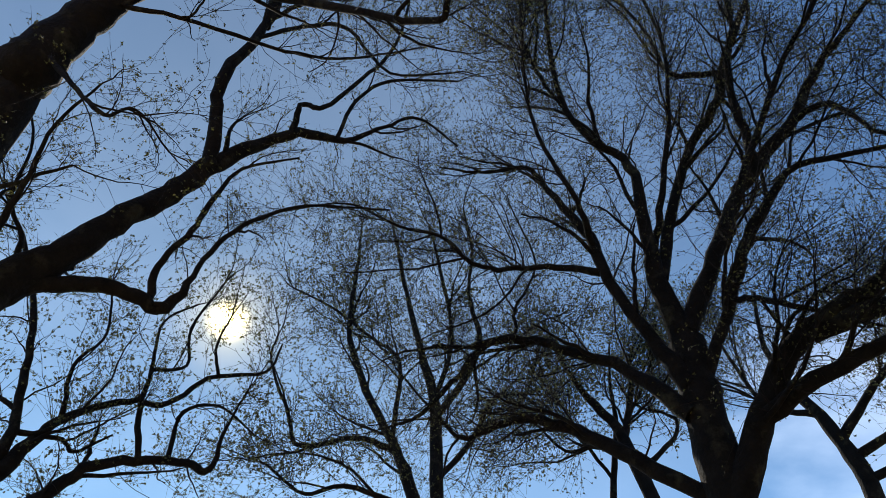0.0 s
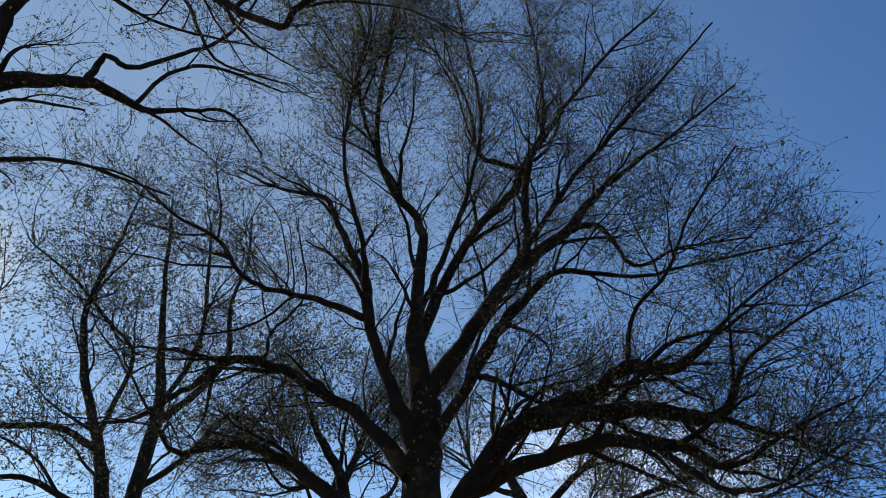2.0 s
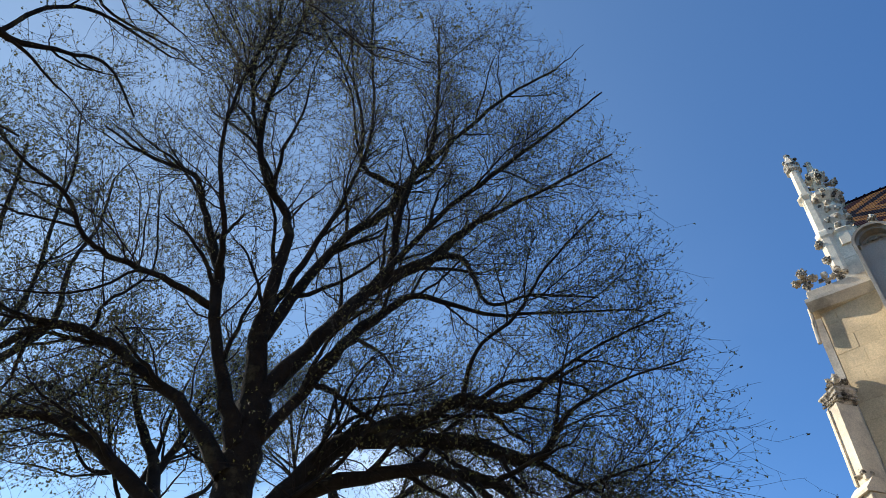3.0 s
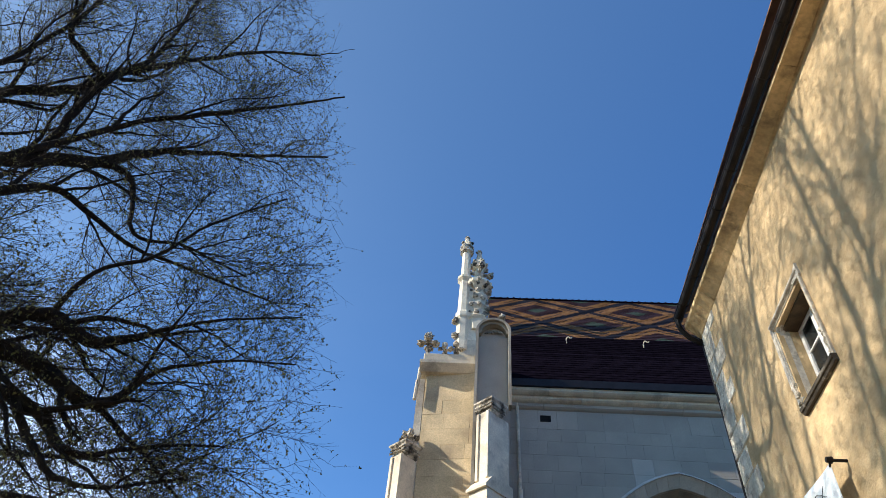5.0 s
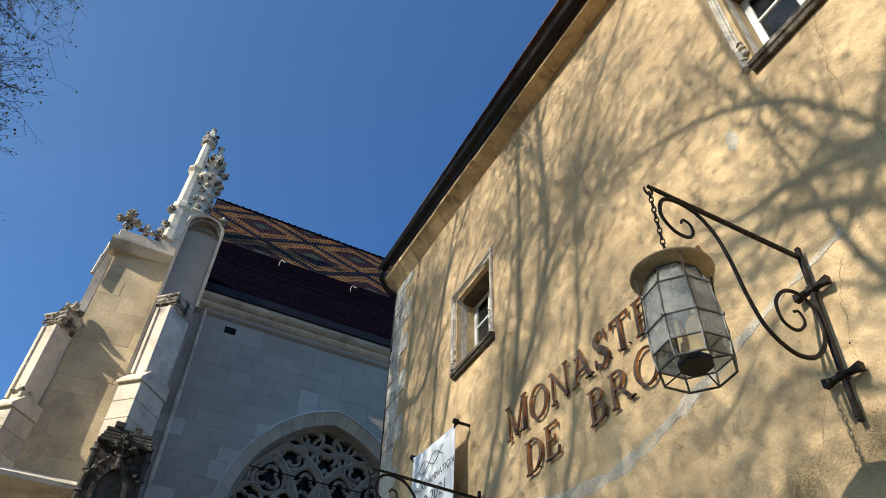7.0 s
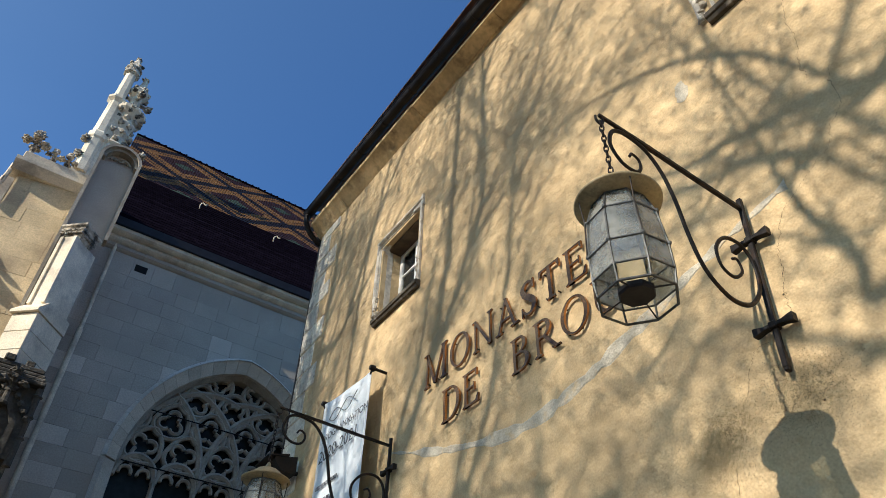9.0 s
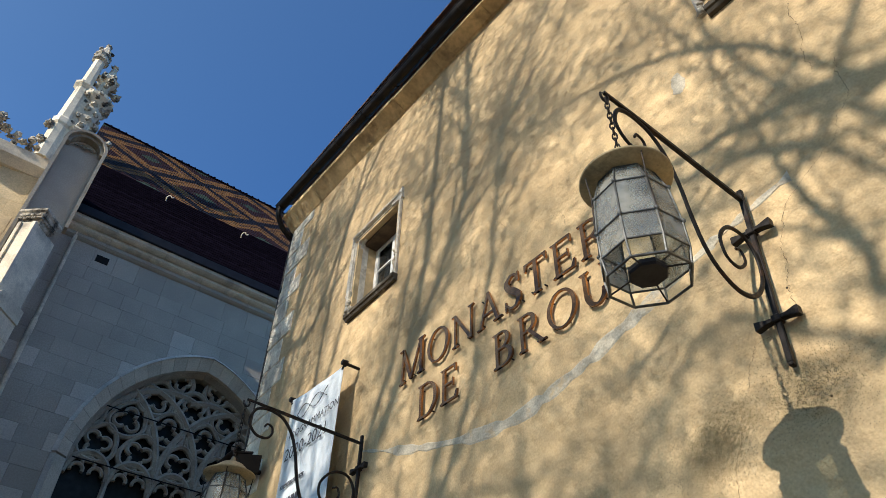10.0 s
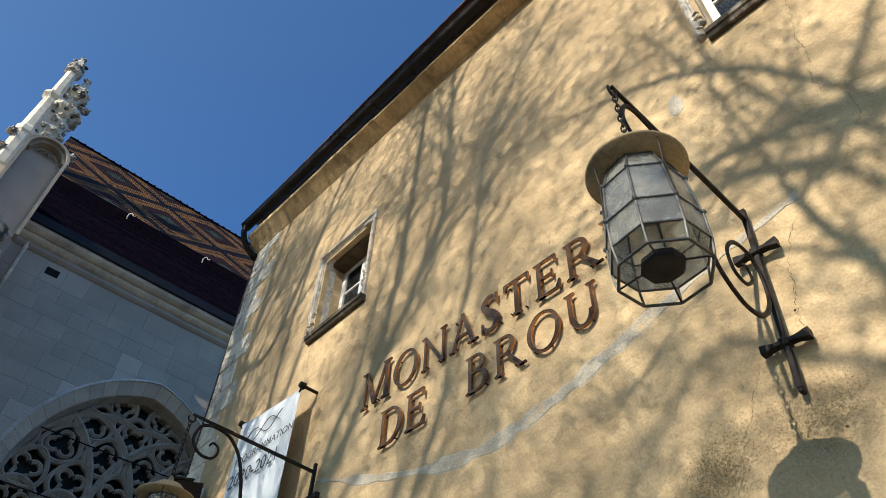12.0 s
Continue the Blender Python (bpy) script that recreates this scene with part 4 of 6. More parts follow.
CX, SPRING, RISE = 6.15, 8.15, 3.36          # window centre, springing height, rise of its outer arch


def arch_z(u, rise):
    """Height above the springing of the low pointed arch at u, 0 in the middle and 1 at the side."""
    u = min(1.0, abs(u))
    return rise * (0.86 * math.sqrt(max(0.0, 1 - u * u)) + 0.14 * (1 - u))


def arch_line(half, rise, n, foot=4.0):
    """The outline of an arch from foot to foot, as x and z."""
    pts = [(CX - half, foot)]
    for k in range(n + 1):
        u = -math.cos(math.pi * k / n)
        pts.append((CX + half * u, SPRING + arch_z(u, rise)))
    return pts + [(CX + half, foot)]


def in_arch(x, z, half, rise, foot=4.0):
    u = (x - CX) / half
    return abs(u) < 1 and foot < z < SPRING + arch_z(u, rise)


def clip_poly(poly, px, pz, nx, nz):
    """Keeps the part of a convex outline on the side that (nx, nz) points to."""
    out = []
    for (ax, az), (bx, bz) in zip(poly, poly[1:] + poly[:1]):
        da, db = (ax - px) * nx + (az - pz) * nz, (bx - px) * nx + (bz - pz) * nz
        if da >= 0:
            out.append((ax, az))
        if da * db < 0:
            t = da / (da - db)
            out.append((ax + (bx - ax) * t, az + (bz - az) * t))
    return out


OUT_HALF, IN_HALF, IN_RISE = 2.66, 2.28, 2.90
# backing wall with the window cut out
bm = bmesh.new()
ring_out = arch_line(OUT_HALF - 0.15, RISE - 0.18, 28)
# piers beside and the field over the window, in upright strips
edge = ring_out[1:-1]
box(bm, 1.75, edge[0][0], 0.05, 0.9, 0.0, 13.7)
box(bm, edge[-1][0], 16.0, 0.05, 0.9, 0.0, 13.7)
for (xa, za), (xb, zb) in zip(edge, edge[1:]):
    prism(bm, [(xa, za), (xb, zb), (xb, 13.7), (xa, 13.7)], "y", 0.05, 0.9)
box(bm, edge[0][0], edge[-1][0], 0.05, 0.9, 0.0, 4.0)
nave_wall = part("nave_wall", bm, JOINT, church, "grey limestone ashlar wall in shade")


def ashlar(parent, mat, x0, x1, z0, z1, y, thick, wide, seed, arch=False, jit=0.004, heights=(0.36, 0.50)):
    """Courses of blocks with thin joints, each a little proud or set back."""
    r = random.Random(seed)
    z = z0
    while z < z1 - 0.05:
        h = min(r.uniform(*heights), z1 - z)
        if z1 - z - h < 0.15:
            h = z1 - z
        x = x0 - r.uniform(0, 0.5)
        while x < x1 - 0.02:
            w = r.uniform(*wide)
            a, c = max(x, x0), min(x + w, x1)
            x += w
            if c - a < 0.06:
                continue
            g2 = 0.002
            poly = [(a + g2, z + g2), (c - g2, z + g2), (c - g2, z + h - g2), (a + g2, z + h - g2)]
            if arch:
                mx, mz = (a + c) / 2, z + h / 2
                if mz > SPRING - 0.3:
                    best = min((((mx - CX - (OUT_HALF - 0.05) * k / 60) ** 2 + (mz - SPRING - arch_z(k / 60, RISE - 0.05)) ** 2, k / 60) for k in range(-60, 61)))
                    k = best[1]
                    px, pz = CX + (OUT_HALF - 0.05) * k, SPRING + arch_z(k, RISE - 0.05)
                    qx, qz = CX + (OUT_HALF - 0.05) * (k + 0.02), SPRING + arch_z(min(1, k + 0.02), RISE - 0.05)
                    ox, oz = CX + (OUT_HALF - 0.05) * (k - 0.02), SPRING + arch_z(max(-1, k - 0.02), RISE - 0.05)
                    nx, nz = -(qz - oz), qx - ox
                    poly = clip_poly(poly, px, pz, nx, nz)
                else:
                    poly = clip_poly(poly, CX + math.copysign(OUT_HALF - 0.05, mx - CX), mz, math.copysign(1, mx - CX), 0)
                if len(poly) < 3:
                    continue
            o = r.uniform(-jit, jit)
            part("ashlar_block", prism(bmesh.new(), poly, "y", y + o, y + thick), ASHLAR_LIGHT if mat is ASHLAR_GREY and r.random() < (0.13 if z < 11.3 else 0.02) else mat, parent)
        z += h


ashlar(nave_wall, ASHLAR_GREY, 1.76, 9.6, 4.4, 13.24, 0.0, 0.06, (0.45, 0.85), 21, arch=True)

# arched window: voussoirs, inner order, mullions, flowing tracery
win = new("church_window")
win.parent = church
tagged(win, "wide low pointed window with flowing stone tracery and dark leaded glass")
N = 26
h_line, o_line, m_line, i_line = arch_line(OUT_HALF, RISE, N), arch_line(OUT_HALF - 0.09, RISE - 0.10, N), arch_line(OUT_HALF - 0.33, RISE - 0.40, N), arch_line(IN_HALF, IN_RISE, N)


def arch_stone(name, mat, a, b, ya, yb, back):
    """One stone between two arch lines; its face runs from depth ya on the outer to yb on the inner."""
    (ax, az), (bx, bz) = a
    (dx, dz), (cx2, cz2) = b
    m = bmesh.new()
    v = [m.verts.new(p) for p in ((ax, ya, az), (bx, ya, bz), (cx2, yb, cz2), (dx, yb, dz), (ax, back, az), (bx, back, bz), (cx2, back, cz2), (dx, back, dz))]
    for q in ((0, 1, 2, 3), (3, 2, 6, 7), (7, 6, 5, 4), (4, 5, 1, 0), (0, 3, 7, 4), (1, 5, 6, 2)):
        m.faces.new([v[k] for k in q])
    return part(name, m, mat, win)


def shrunk(line, i, gap):
    """One step of an arch line, a little short at both ends for the joint."""
    (ax, az), (bx, bz) = line[i], line[i + 1]
    return ((ax + (bx - ax) * gap, az + (bz - az) * gap), (bx - (bx - ax) * gap, bz - (bz - az) * gap))


for i in range(len(o_line) - 1):
    arch_stone("hood_stone", HOOD, shrunk(h_line, i, 0.012), shrunk(o_line, i, 0.012), -0.03, -0.13, 0.3)
    arch_stone("voussoir", VOUSSOIR, shrunk(o_line, i, 0.010), shrunk(m_line, i, 0.010), -0.09, 0.06, 0.4)
    arch_stone("splay_stone", TRACERY, (m_line[i], m_line[i + 1]), (i_line[i], i_line[i + 1]), 0.16, 0.36, 0.75)


def tracery_bar(points, r, depth=1.5):
    """One rib of tracery along x and z, kept inside the arch; runs that leave it are cut."""
    run, runs = [], []
    for x, z in points:
        if in_arch(x, z, IN_HALF + 0.03, IN_RISE + 0.03, 3.0):
            run.append((x, 0.46, z))
        elif run:
            runs.append(run)
            run = []
    runs.append(run)
    for k in runs:
        if len(k) > 2:
            part("tracery_rib", tube(bmesh.new(), k, r * 1.18, 6, flat=depth, up=(0, 1, 0)), TRACERY, win)


LIGHT = 2 * IN_HALF / 5
mull = [CX - IN_HALF + LIGHT * k for k in range(6)]
for x in mull[1:-1]:
    part("mullion", prism(bmesh.new(), [(x - 0.06, 0.46), (x - 0.025, 0.36), (x + 0.025, 0.36), (x + 0.06, 0.46), (x + 0.03, 0.62), (x - 0.03, 0.62)], "z", 3.5, SPRING - 0.05), TRACERY, win)
# heads of the lights and the interlacing arcs above
for k in range(5):
    xc = (mull[k] + mull[k + 1]) / 2
    tracery_bar([(xc - LIGHT / 2 * math.cos(a), SPRING - 0.15 + 0.60 * LIGHT * math.sin(a)) for a in np.linspace(0, math.pi, 21)], 0.065)
    for s in (-1, 0, 1):
        cxk, czk = xc + s * 0.20, SPRING - 0.02 + (0.17 if s == 0 else 0)
        tracery_bar([(cxk + 0.13 * math.cos(a), czk + 0.13 * math.sin(a)) for a in np.linspace(-0.3, math.pi + 0.3, 13)], 0.036)
for k in (0, 2, 3, 5):
    for s in (-1, 1):
        for rad, w in ((1.82, 0.070),):
            c = mull[k] + s * rad
            tracery_bar([(c - s * rad * math.cos(a), SPRING + 0.05 + 1.25 * rad * math.sin(a)) for a in np.linspace(0, 1.9, 44)], w)

def foil(cx1, cz1, r, n, turn):
    """A ring of foils."""
    for k in range(n):
        a0 = turn + 2 * math.pi * k / n
        fx1, fz1 = cx1 + 0.62 * r * math.cos(a0), cz1 + 0.62 * r * math.sin(a0)
        tracery_bar([(fx1 + 0.50 * r * math.cos(a), fz1 + 0.50 * r * math.sin(a)) for a in np.linspace(a0 - 2.1, a0 + 2.1, 15)], 0.042)


for row, (zr, shift, n, turn0) in enumerate(((0.62, 0.0, 3, 0.5), (1.34, 0.5, 3, 1.57), (2.04, 0.0, 4, 0.78), (2.66, 0.5, 3, -1.57))):
    for k in range(-1, 6):
        xc = mull[0] + LIGHT * (k + 0.5 + shift)
        lean = 0.35 * (xc - CX) / IN_HALF
        rr = 0.40 if row < 3 else 0.30
        # each cell is a pointed drop that leans towards the middle
        drop = [(xc + rr * math.sin(a) * (1 - 0.18 * math.cos(a)) - lean * rr * max(0.0, math.cos(a)), SPRING + zr + rr * math.cos(a) * (1.0 + 0.22 * max(0.0, math.cos(a)))) for a in np.linspace(0, 2 * math.pi, 29)]
        tracery_bar(drop, 0.050)
        foil(xc, SPRING + zr, 0.27 if row < 3 else 0.2, n, turn0 + lean)
for z in (SPRING + 1.45, SPRING + 0.15):
    part("tie_bar", tube(bmesh.new(), [(CX - 2.2, 0.30, z), (CX + 2.2, 0.30, z)], 0.016, 6), IRON, win, "thin black iron saddle bar")
gl = arch_line(IN_HALF + 0.06, IN_RISE + 0.06, N)
part("leaded_glass", prism(bmesh.new(), gl, "y", 0.60, 0.63), LEADED, win, "dark leaded glass")

# main cornice, in three moulded bands
for z0, z1, d, mat in ((13.24, 13.40, 0.10, ASHLAR_GREY), (13.40, 13.54, 0.24, ASHLAR_PALE), (13.54, 13.72, 0.42, ASHLAR_PALE)):
    x = 1.72
    r = random.Random(int(z0 * 10))
    while x < 15.5:
        w = r.uniform(0.9, 1.4)
        part("cornice_stone", prism(bmesh.new(), [(-d, z1), (-d, z0 + 0.07), (-d + 0.05, z0 + 0.03), (-d + 0.12, z0), (0.3, z0), (0.3, z1)], "x", x + 0.004, x + w - 0.004), mat, church)
        x += w
part("lead_gutter", prism(bmesh.new(), [(-0.50, 13.70), (-0.52, 13.92), (-0.40, 13.96), (0.3, 14.1), (0.3, 13.70)], "x", 1.5, 16), LEAD, church, "dark lead-lined eaves gutter")

# roof: plum courses below, glazed pattern above
PITCH = math.tan(radians(55))


def courses(bm, y0, y1, step, x0, x1):
    y = y0
    while y < y1:
        z = 13.75 + PITCH * (y + 0.45)
        e = step + 0.02
        prism(bm, [(y, z), (y - 0.012, z + 0.014), (y + e, z + PITCH * e + 0.006), (y + e, z + PITCH * e)], "x", x0, x1)
        y += step
    return bm


part("lower_roof", courses(bmesh.new(), -0.36, 2.86, 0.14, 1.3, 17), SLATE, church, "dark plum tile courses", kind="stuff")
part("patterned_roof", courses(bmesh.new(), 2.86, 6.97, 0.14, 1.3, 17), DIAMOND, church, "ochre and brown glazed tiles laid in diamonds", kind="stuff")
bm = bmesh.new()
x = 1.3
ridge_z = 13.75 + PITCH * 7.42
while x < 17:
    tube(bm, [(x, 7.0, ridge_z), (x + 0.30, 7.0, ridge_z)], [0.10, 0.115], 8)
    clump(bm, (x + 0.29, 7.0, ridge_z + 0.12), 0.05, random.Random(int(x * 10)), sub=1)
    x += 0.30
part("ridge_tile", bm, SLATE, church, "dark ridge tiles", kind="stuff")
part("roof_back", prism(bmesh.new(), [(6.97, ridge_z), (7.07, ridge_z), (15.0, 14.2), (14.7, 14.2)], "x", 1.3, 17), SLATE, church)
part("gable_wall", prism(bmesh.new(), [(0.3, 14.0), (7.0, ridge_z - 0.15), (14.5, 14.0)], "x", 1.32, 1.7), ASHLAR_GOLD, church)
for x, yy in ((4.06, 2.36), (6.64, 2.24)):
    z = 13.75 + PITCH * (yy + 0.45)
    v = new("roof_vent")
    v.parent = church
    b = bmesh.new()
    tube(b, smooth_line([(x - 0.05, yy, z), (x - 0.07, yy - 0.08, z + 0.12), (x, yy - 0.12, z + 0.20), (x + 0.07, yy - 0.13, z + 0.13), (x + 0.12, yy - 0.14, z + 0.17)], 4), 0.02, 6)
    part("spout", b, ASHLAR_PALE, v, "small pale roof vent")

# putlog hole, a proud dark plate with the hole's shade in its colour
part("putlog_hole", boxed(2.72, 3.02, -0.012, 0.02, 12.87, 13.07), UNLIT_INSIDE, church, "small square hole in the masonry, drawn as a dark plate")

# west end: sunlit return wall with its string courses
west = part("west_wall", boxed(-0.42, 0.95, -1.24, 0.4, 0.0, 13.45), JOINT, church, "golden limestone return wall")
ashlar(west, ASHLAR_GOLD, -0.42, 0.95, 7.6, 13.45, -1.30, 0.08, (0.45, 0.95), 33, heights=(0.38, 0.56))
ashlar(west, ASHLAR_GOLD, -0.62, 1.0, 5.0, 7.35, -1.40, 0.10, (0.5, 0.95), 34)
# the return wall stands a little askew to the nave
west.rotation_euler = (0, 0, radians(-8))
west.location = Vector((0.95, -1.30, 0)) - Matrix.Rotation(radians(-8), 3, "Z") @ Vector((0.95, -1.30, 0))
part("string_course", prism(bmesh.new(), [(-1.62, 7.38), (-1.64, 7.46), (-1.32, 7.66), (-1.2, 7.66), (-1.2, 7.30)], "x", -0.70, 1.0), ASHLAR_PALE, church)
part("parapet_cornice", prism(bmesh.new(), [(-1.46, 13.60), (-1.46, 13.70), (-1.32, 13.76), (-1.2, 13.80), (0.3, 13.80), (0.3, 13.42), (-1.28, 13.42)], "x", -0.58, 0.98), ASHLAR_PALE, church)
part("parapet", boxed(-0.50, 0.9, -1.30, -1.05, 13.80, 14.05, bevel=0.02), ASHLAR_PALE, church)
part("west_face", boxed(-0.60, -0.42, -1.1, 4.0, 0.0, 13.3), ASHLAR_PALE, church)
rng = random.Random(5)


def finial(parent, x, y, z, h, name="finial", mat=CARVED):
    """A stalk that ends in a cross of carved leaves."""
    b = bmesh.new()
    lathe(b, [(0.10 * h, 0), (0.12 * h, 0.06 * h), (0.07 * h, 0.12 * h), (0.055 * h, 0.55 * h), (0.09 * h, 0.62 * h), (0.05 * h, 0.75 * h), (0.04 * h, 0.9 * h)], 8, (x, y, z))
    for dx, dy in ((1, 0), (-1, 0), (0, 1), (0, -1)):
        tube(b, [(x, y, z + 0.62 * h), (x + 0.16 * h * dx, y + 0.16 * h * dy, z + 0.63 * h)], 0.045 * h, 6)
        clump(b, (x + 0.24 * h * dx, y + 0.24 * h * dy, z + 0.63 * h), 0.125 * h, rng, 0.8)
    clump(b, (x, y, z + 0.93 * h), 0.13 * h, rng)
    clump(b, (x, y, z + 0.40 * h), 0.10 * h, rng, 0.7)
    return part(name, b, mat, parent, "carved leaf finial")


finial(church, -0.42, -1.18, 13.95, 0.85)
finial(church, 0.05, -1.18, 13.95, 0.55)
finial(church, -0.62, -1.25, 10.98, 0.62)
finial(church, -0.80, -1.30, 8.85, 0.50)
finial(church, 0.36, -1.16, 13.95, 0.62)
for x, z in ((-0.60, 13.0), (-0.64, 12.55)):
    part("corner_shaft", tube(bmesh.new(), [(x, -1.2, z), (x + 0.03, -1.2, z + 0.6)], 0.05, 8), ASHLAR_PALE, church)

# the corner pier with its blind panel; greyed stone carries the front's shade
part("corner_pier", boxed(0.96, 1.82, -1.50, 0.1, 0.0, 14.53), ASHLAR_GREY, church, "tall pale limestone corner pier with blind panel")
PX0, PX1, PTOP = 0.91, 1.86, 14.54
b = bmesh.new()
box(b, PX0, PX0 + 0.07, -1.76, -1.50, 8.6, PTOP)
part("panel_jamb", b, PIER, church)
part("panel_jamb", boxed(PX1 - 0.07, PX1, -1.76, -1.50, 12.1, PTOP), PIER, church)
cxp, rp = (PX0 + PX1) / 2, (PX1 - PX0) / 2
for i in range(12):
    a, c = math.pi * i / 12, math.pi * (i + 1) / 12
    b = bmesh.new()
    for r0, r1, y0 in ((rp - 0.06, rp + 0.01, -1.76), (rp - 0.13, rp - 0.06, -1.66)):
        prism(b, [(cxp + r1 * math.cos(a), PTOP + r1 * math.sin(a)), (cxp + r1 * math.cos(c), PTOP + r1 * math.sin(c)), (cxp + r0 * math.cos(c), PTOP + r0 * math.sin(c)), (cxp + r0 * math.cos(a), PTOP + r0 * math.sin(a))], "y", y0, -1.4)
    part("panel_arch_stone", b, PIER, church)
b = bmesh.new()
prism(b, [(cxp + (rp - 0.02) * math.cos(a), PTOP + (rp - 0.02) * math.sin(a)) for a in np.linspace(0, math.pi, 13)], "y", -1.45, 0.1)
part("pier_head", b, ASHLAR_GREY, church)
for s in (-1, 1):
    b = bmesh.new()
    for k in range(3):
        a0 = math.pi / 2 + s * 0.9 * k - s * 0.45
        tube(b, [(cxp + 0.13 * math.cos(a0) + 0.10 * math.cos(a), -1.52, PTOP + 0.10 + 0.10 * math.sin(a)) for a in np.linspace(0, math.pi, 9)], 0.02, 5)
    part("panel_cusp", b, PIER, church)

# stepped lesser buttress on the pier, with a carved cap
def lesser_buttress(x, y, ztop, facing):
    """A slim stepped buttress with recessed panel, carved cap and sloping set-offs."""
    bt = new("lesser_buttress")
    bt.parent = church
    bt.location = (x, y, 0)
    bt.rotation_euler = (0, 0, facing)
    tagged(bt, "slim stepped buttress with carved leaf cap")
    part("shaft", boxed(-0.18, 0.18, -0.42, 0.3, ztop - 2.15, ztop - 0.30), ASHLAR_PALE, bt)
    for s in (-1, 1):
        part("panel_edge", boxed(min(s * 0.12, s * 0.19), max(s * 0.12, s * 0.19), -0.46, -0.40, ztop - 2.1, ztop - 0.32), ASHLAR_PALE, bt)
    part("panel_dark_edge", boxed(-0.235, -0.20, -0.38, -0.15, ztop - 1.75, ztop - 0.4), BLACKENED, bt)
    b = bmesh.new()
    lathe(b, [(0.27, -0.32), (0.33, -0.26), (0.30, -0.20), (0.38, -0.04), (0.43, 0.0), (0.43, 0.05), (0.15, 0.14)], 4, (0, -0.16, ztop), math.pi / 4)
    part("cap", b, CARVED, bt, "carved capital under a sloping top")
    b = bmesh.new()
    r = random.Random(int(x * 100) + 3)
    for k in range(30):
        clump(b, (-0.24 + 0.48 * (k % 15) / 14, -0.44 + r.uniform(-0.01, 0.01), ztop - 0.20 + 0.08 * (k // 15)), 0.026, r, 1.4, sub=1)
        clump(b, (0.25, -0.42 + 0.5 * (k % 15) / 14, ztop - 0.20 + 0.08 * (k // 15)), 0.026, r, 1.4, sub=1)
    part("cap_foliage", b, CARVED, bt)
    part("set_off", prism(bmesh.new(), [(-0.62, ztop - 2.42), (-0.62, ztop - 2.36), (-0.40, ztop - 2.10), (0.3, ztop - 2.10), (0.3, ztop - 2.42)], "x", -0.30, 0.30), ASHLAR_PALE, bt)
    z = ztop - 2.42
    for k in range(3):
        part("stage_block", boxed(-0.27, 0.27, -0.55, 0.3, z - 0.42, z - 0.008, bevel=0.008), ASHLAR_PALE, bt)
        z -= 0.42
    return bt


lesser_buttress(1.45, 15.68 - 17.3, 12.02, -0.74)
lesser_buttress(-0.60, 16.30 - 17.3, 11.12, -0.74)
# weathered canopy below
b = bmesh.new()
z = 8.45
box(b, 1.0, 1.84, -2.28, -1.5, z - 0.10, z + 0.0, bevel=0.02)
box(b, 1.12, 1.30, -2.30, -2.05, z, z + 0.13, bevel=0.02)
box(b, 1.48, 1.64, -2.24, -1.9, z, z + 0.12, bevel=0.02)
for k in range(3):
    box(b, 0.98 - 0.03 * k, 1.88 + 0.03 * k, -2.30 - 0.05 * k, -1.5, z - 0.19 - 0.09 * k, z - 0.11 - 0.09 * k, bevel=0.02)
part("set_off_ledge", b, BLACKENED, church, "blackened stepped stone ledge")
b = prism(bmesh.new(), [(0.98, 6.7), (1.86, 6.7), (1.86, 7.35), (1.42, 8.0), (0.98, 7.35)], "y", -2.34, -2.18)
prism(b, [(1.10, 6.7), (1.20, 6.7), (1.20, 7.3), (1.42, 7.72), (1.64, 7.3), (1.64, 6.7), (1.74, 6.7), (1.74, 7.32), (1.42, 7.86), (1.10, 7.32)], "y", -2.42, -2.34)
part("canopy", b, BLACKENED, church, "blackened gabled niche canopy")
for x in (0.95, 1.89):
    b = tube(bmesh.new(), [(x, -2.30, 8.05), (x, -2.30, 6.6)], [0.06, 0.07], 8)
    for z in (7.9, 7.5, 7.1):
        lathe(b, [(0.07, -0.03), (0.095, 0.0), (0.07, 0.03)], 8, (x, -2.30, z))
    part("canopy_shaft", b, BLACKENED, church)
for k in range(5):
    for sgn in (-1, 1):
        part("crocket", clump(bmesh.new(), (1.42 + sgn * (0.44 - 0.09 * k), -2.40, 7.42 + 0.12 * k), 0.055, rng), BLACKENED, church)
finial(church, 1.42, -2.44, 7.55, 0.72, mat=BLACKENED)
part("canopy_core", boxed(0.92, 1.90, -2.2, -1.5, 0.0, 8.2), BLACKENED, church)
part("rainwater_shaft", tube(bmesh.new(), [(2.10, -0.06, 13.5), (2.14, -0.06, 10.8), (2.14, -0.07, 10.78), (2.22, -0.07, 0.0)], [0.045, 0.045, 0.06, 0.06], 10), ASHLAR_PALE, church, "pale round shaft in the angle")

# pinnacle over the pier
pin = new("pinnacle")
pin.parent = church
# it rises from the gable foot, well behind the pier
pin.scale = (1.3, 1.3, 1.3)
pin.location = (-0.48, 4.68, -0.49)
part("base", boxed(0.46, 1.28, -1.36, -0.95, 0.4, 14.39), ASHLAR_PALE, pin)
tagged(pin, "tall slim limestone pinnacle with crocketed companion")
b = bmesh.new()
lathe(b, [(0.20, 14.05), (0.20, 15.2), (0.24, 15.26), (0.24, 15.42), (0.19, 15.5), (0.165, 16.75), (0.25, 16.85), (0.25, 16.93), (0.155, 17.0), (0.14, 18.05)], 8, (0.64, -1.25, 0), math.pi / 8)
part("shaft", b, ASHLAR_PALE, pin)
b = bmesh.new()
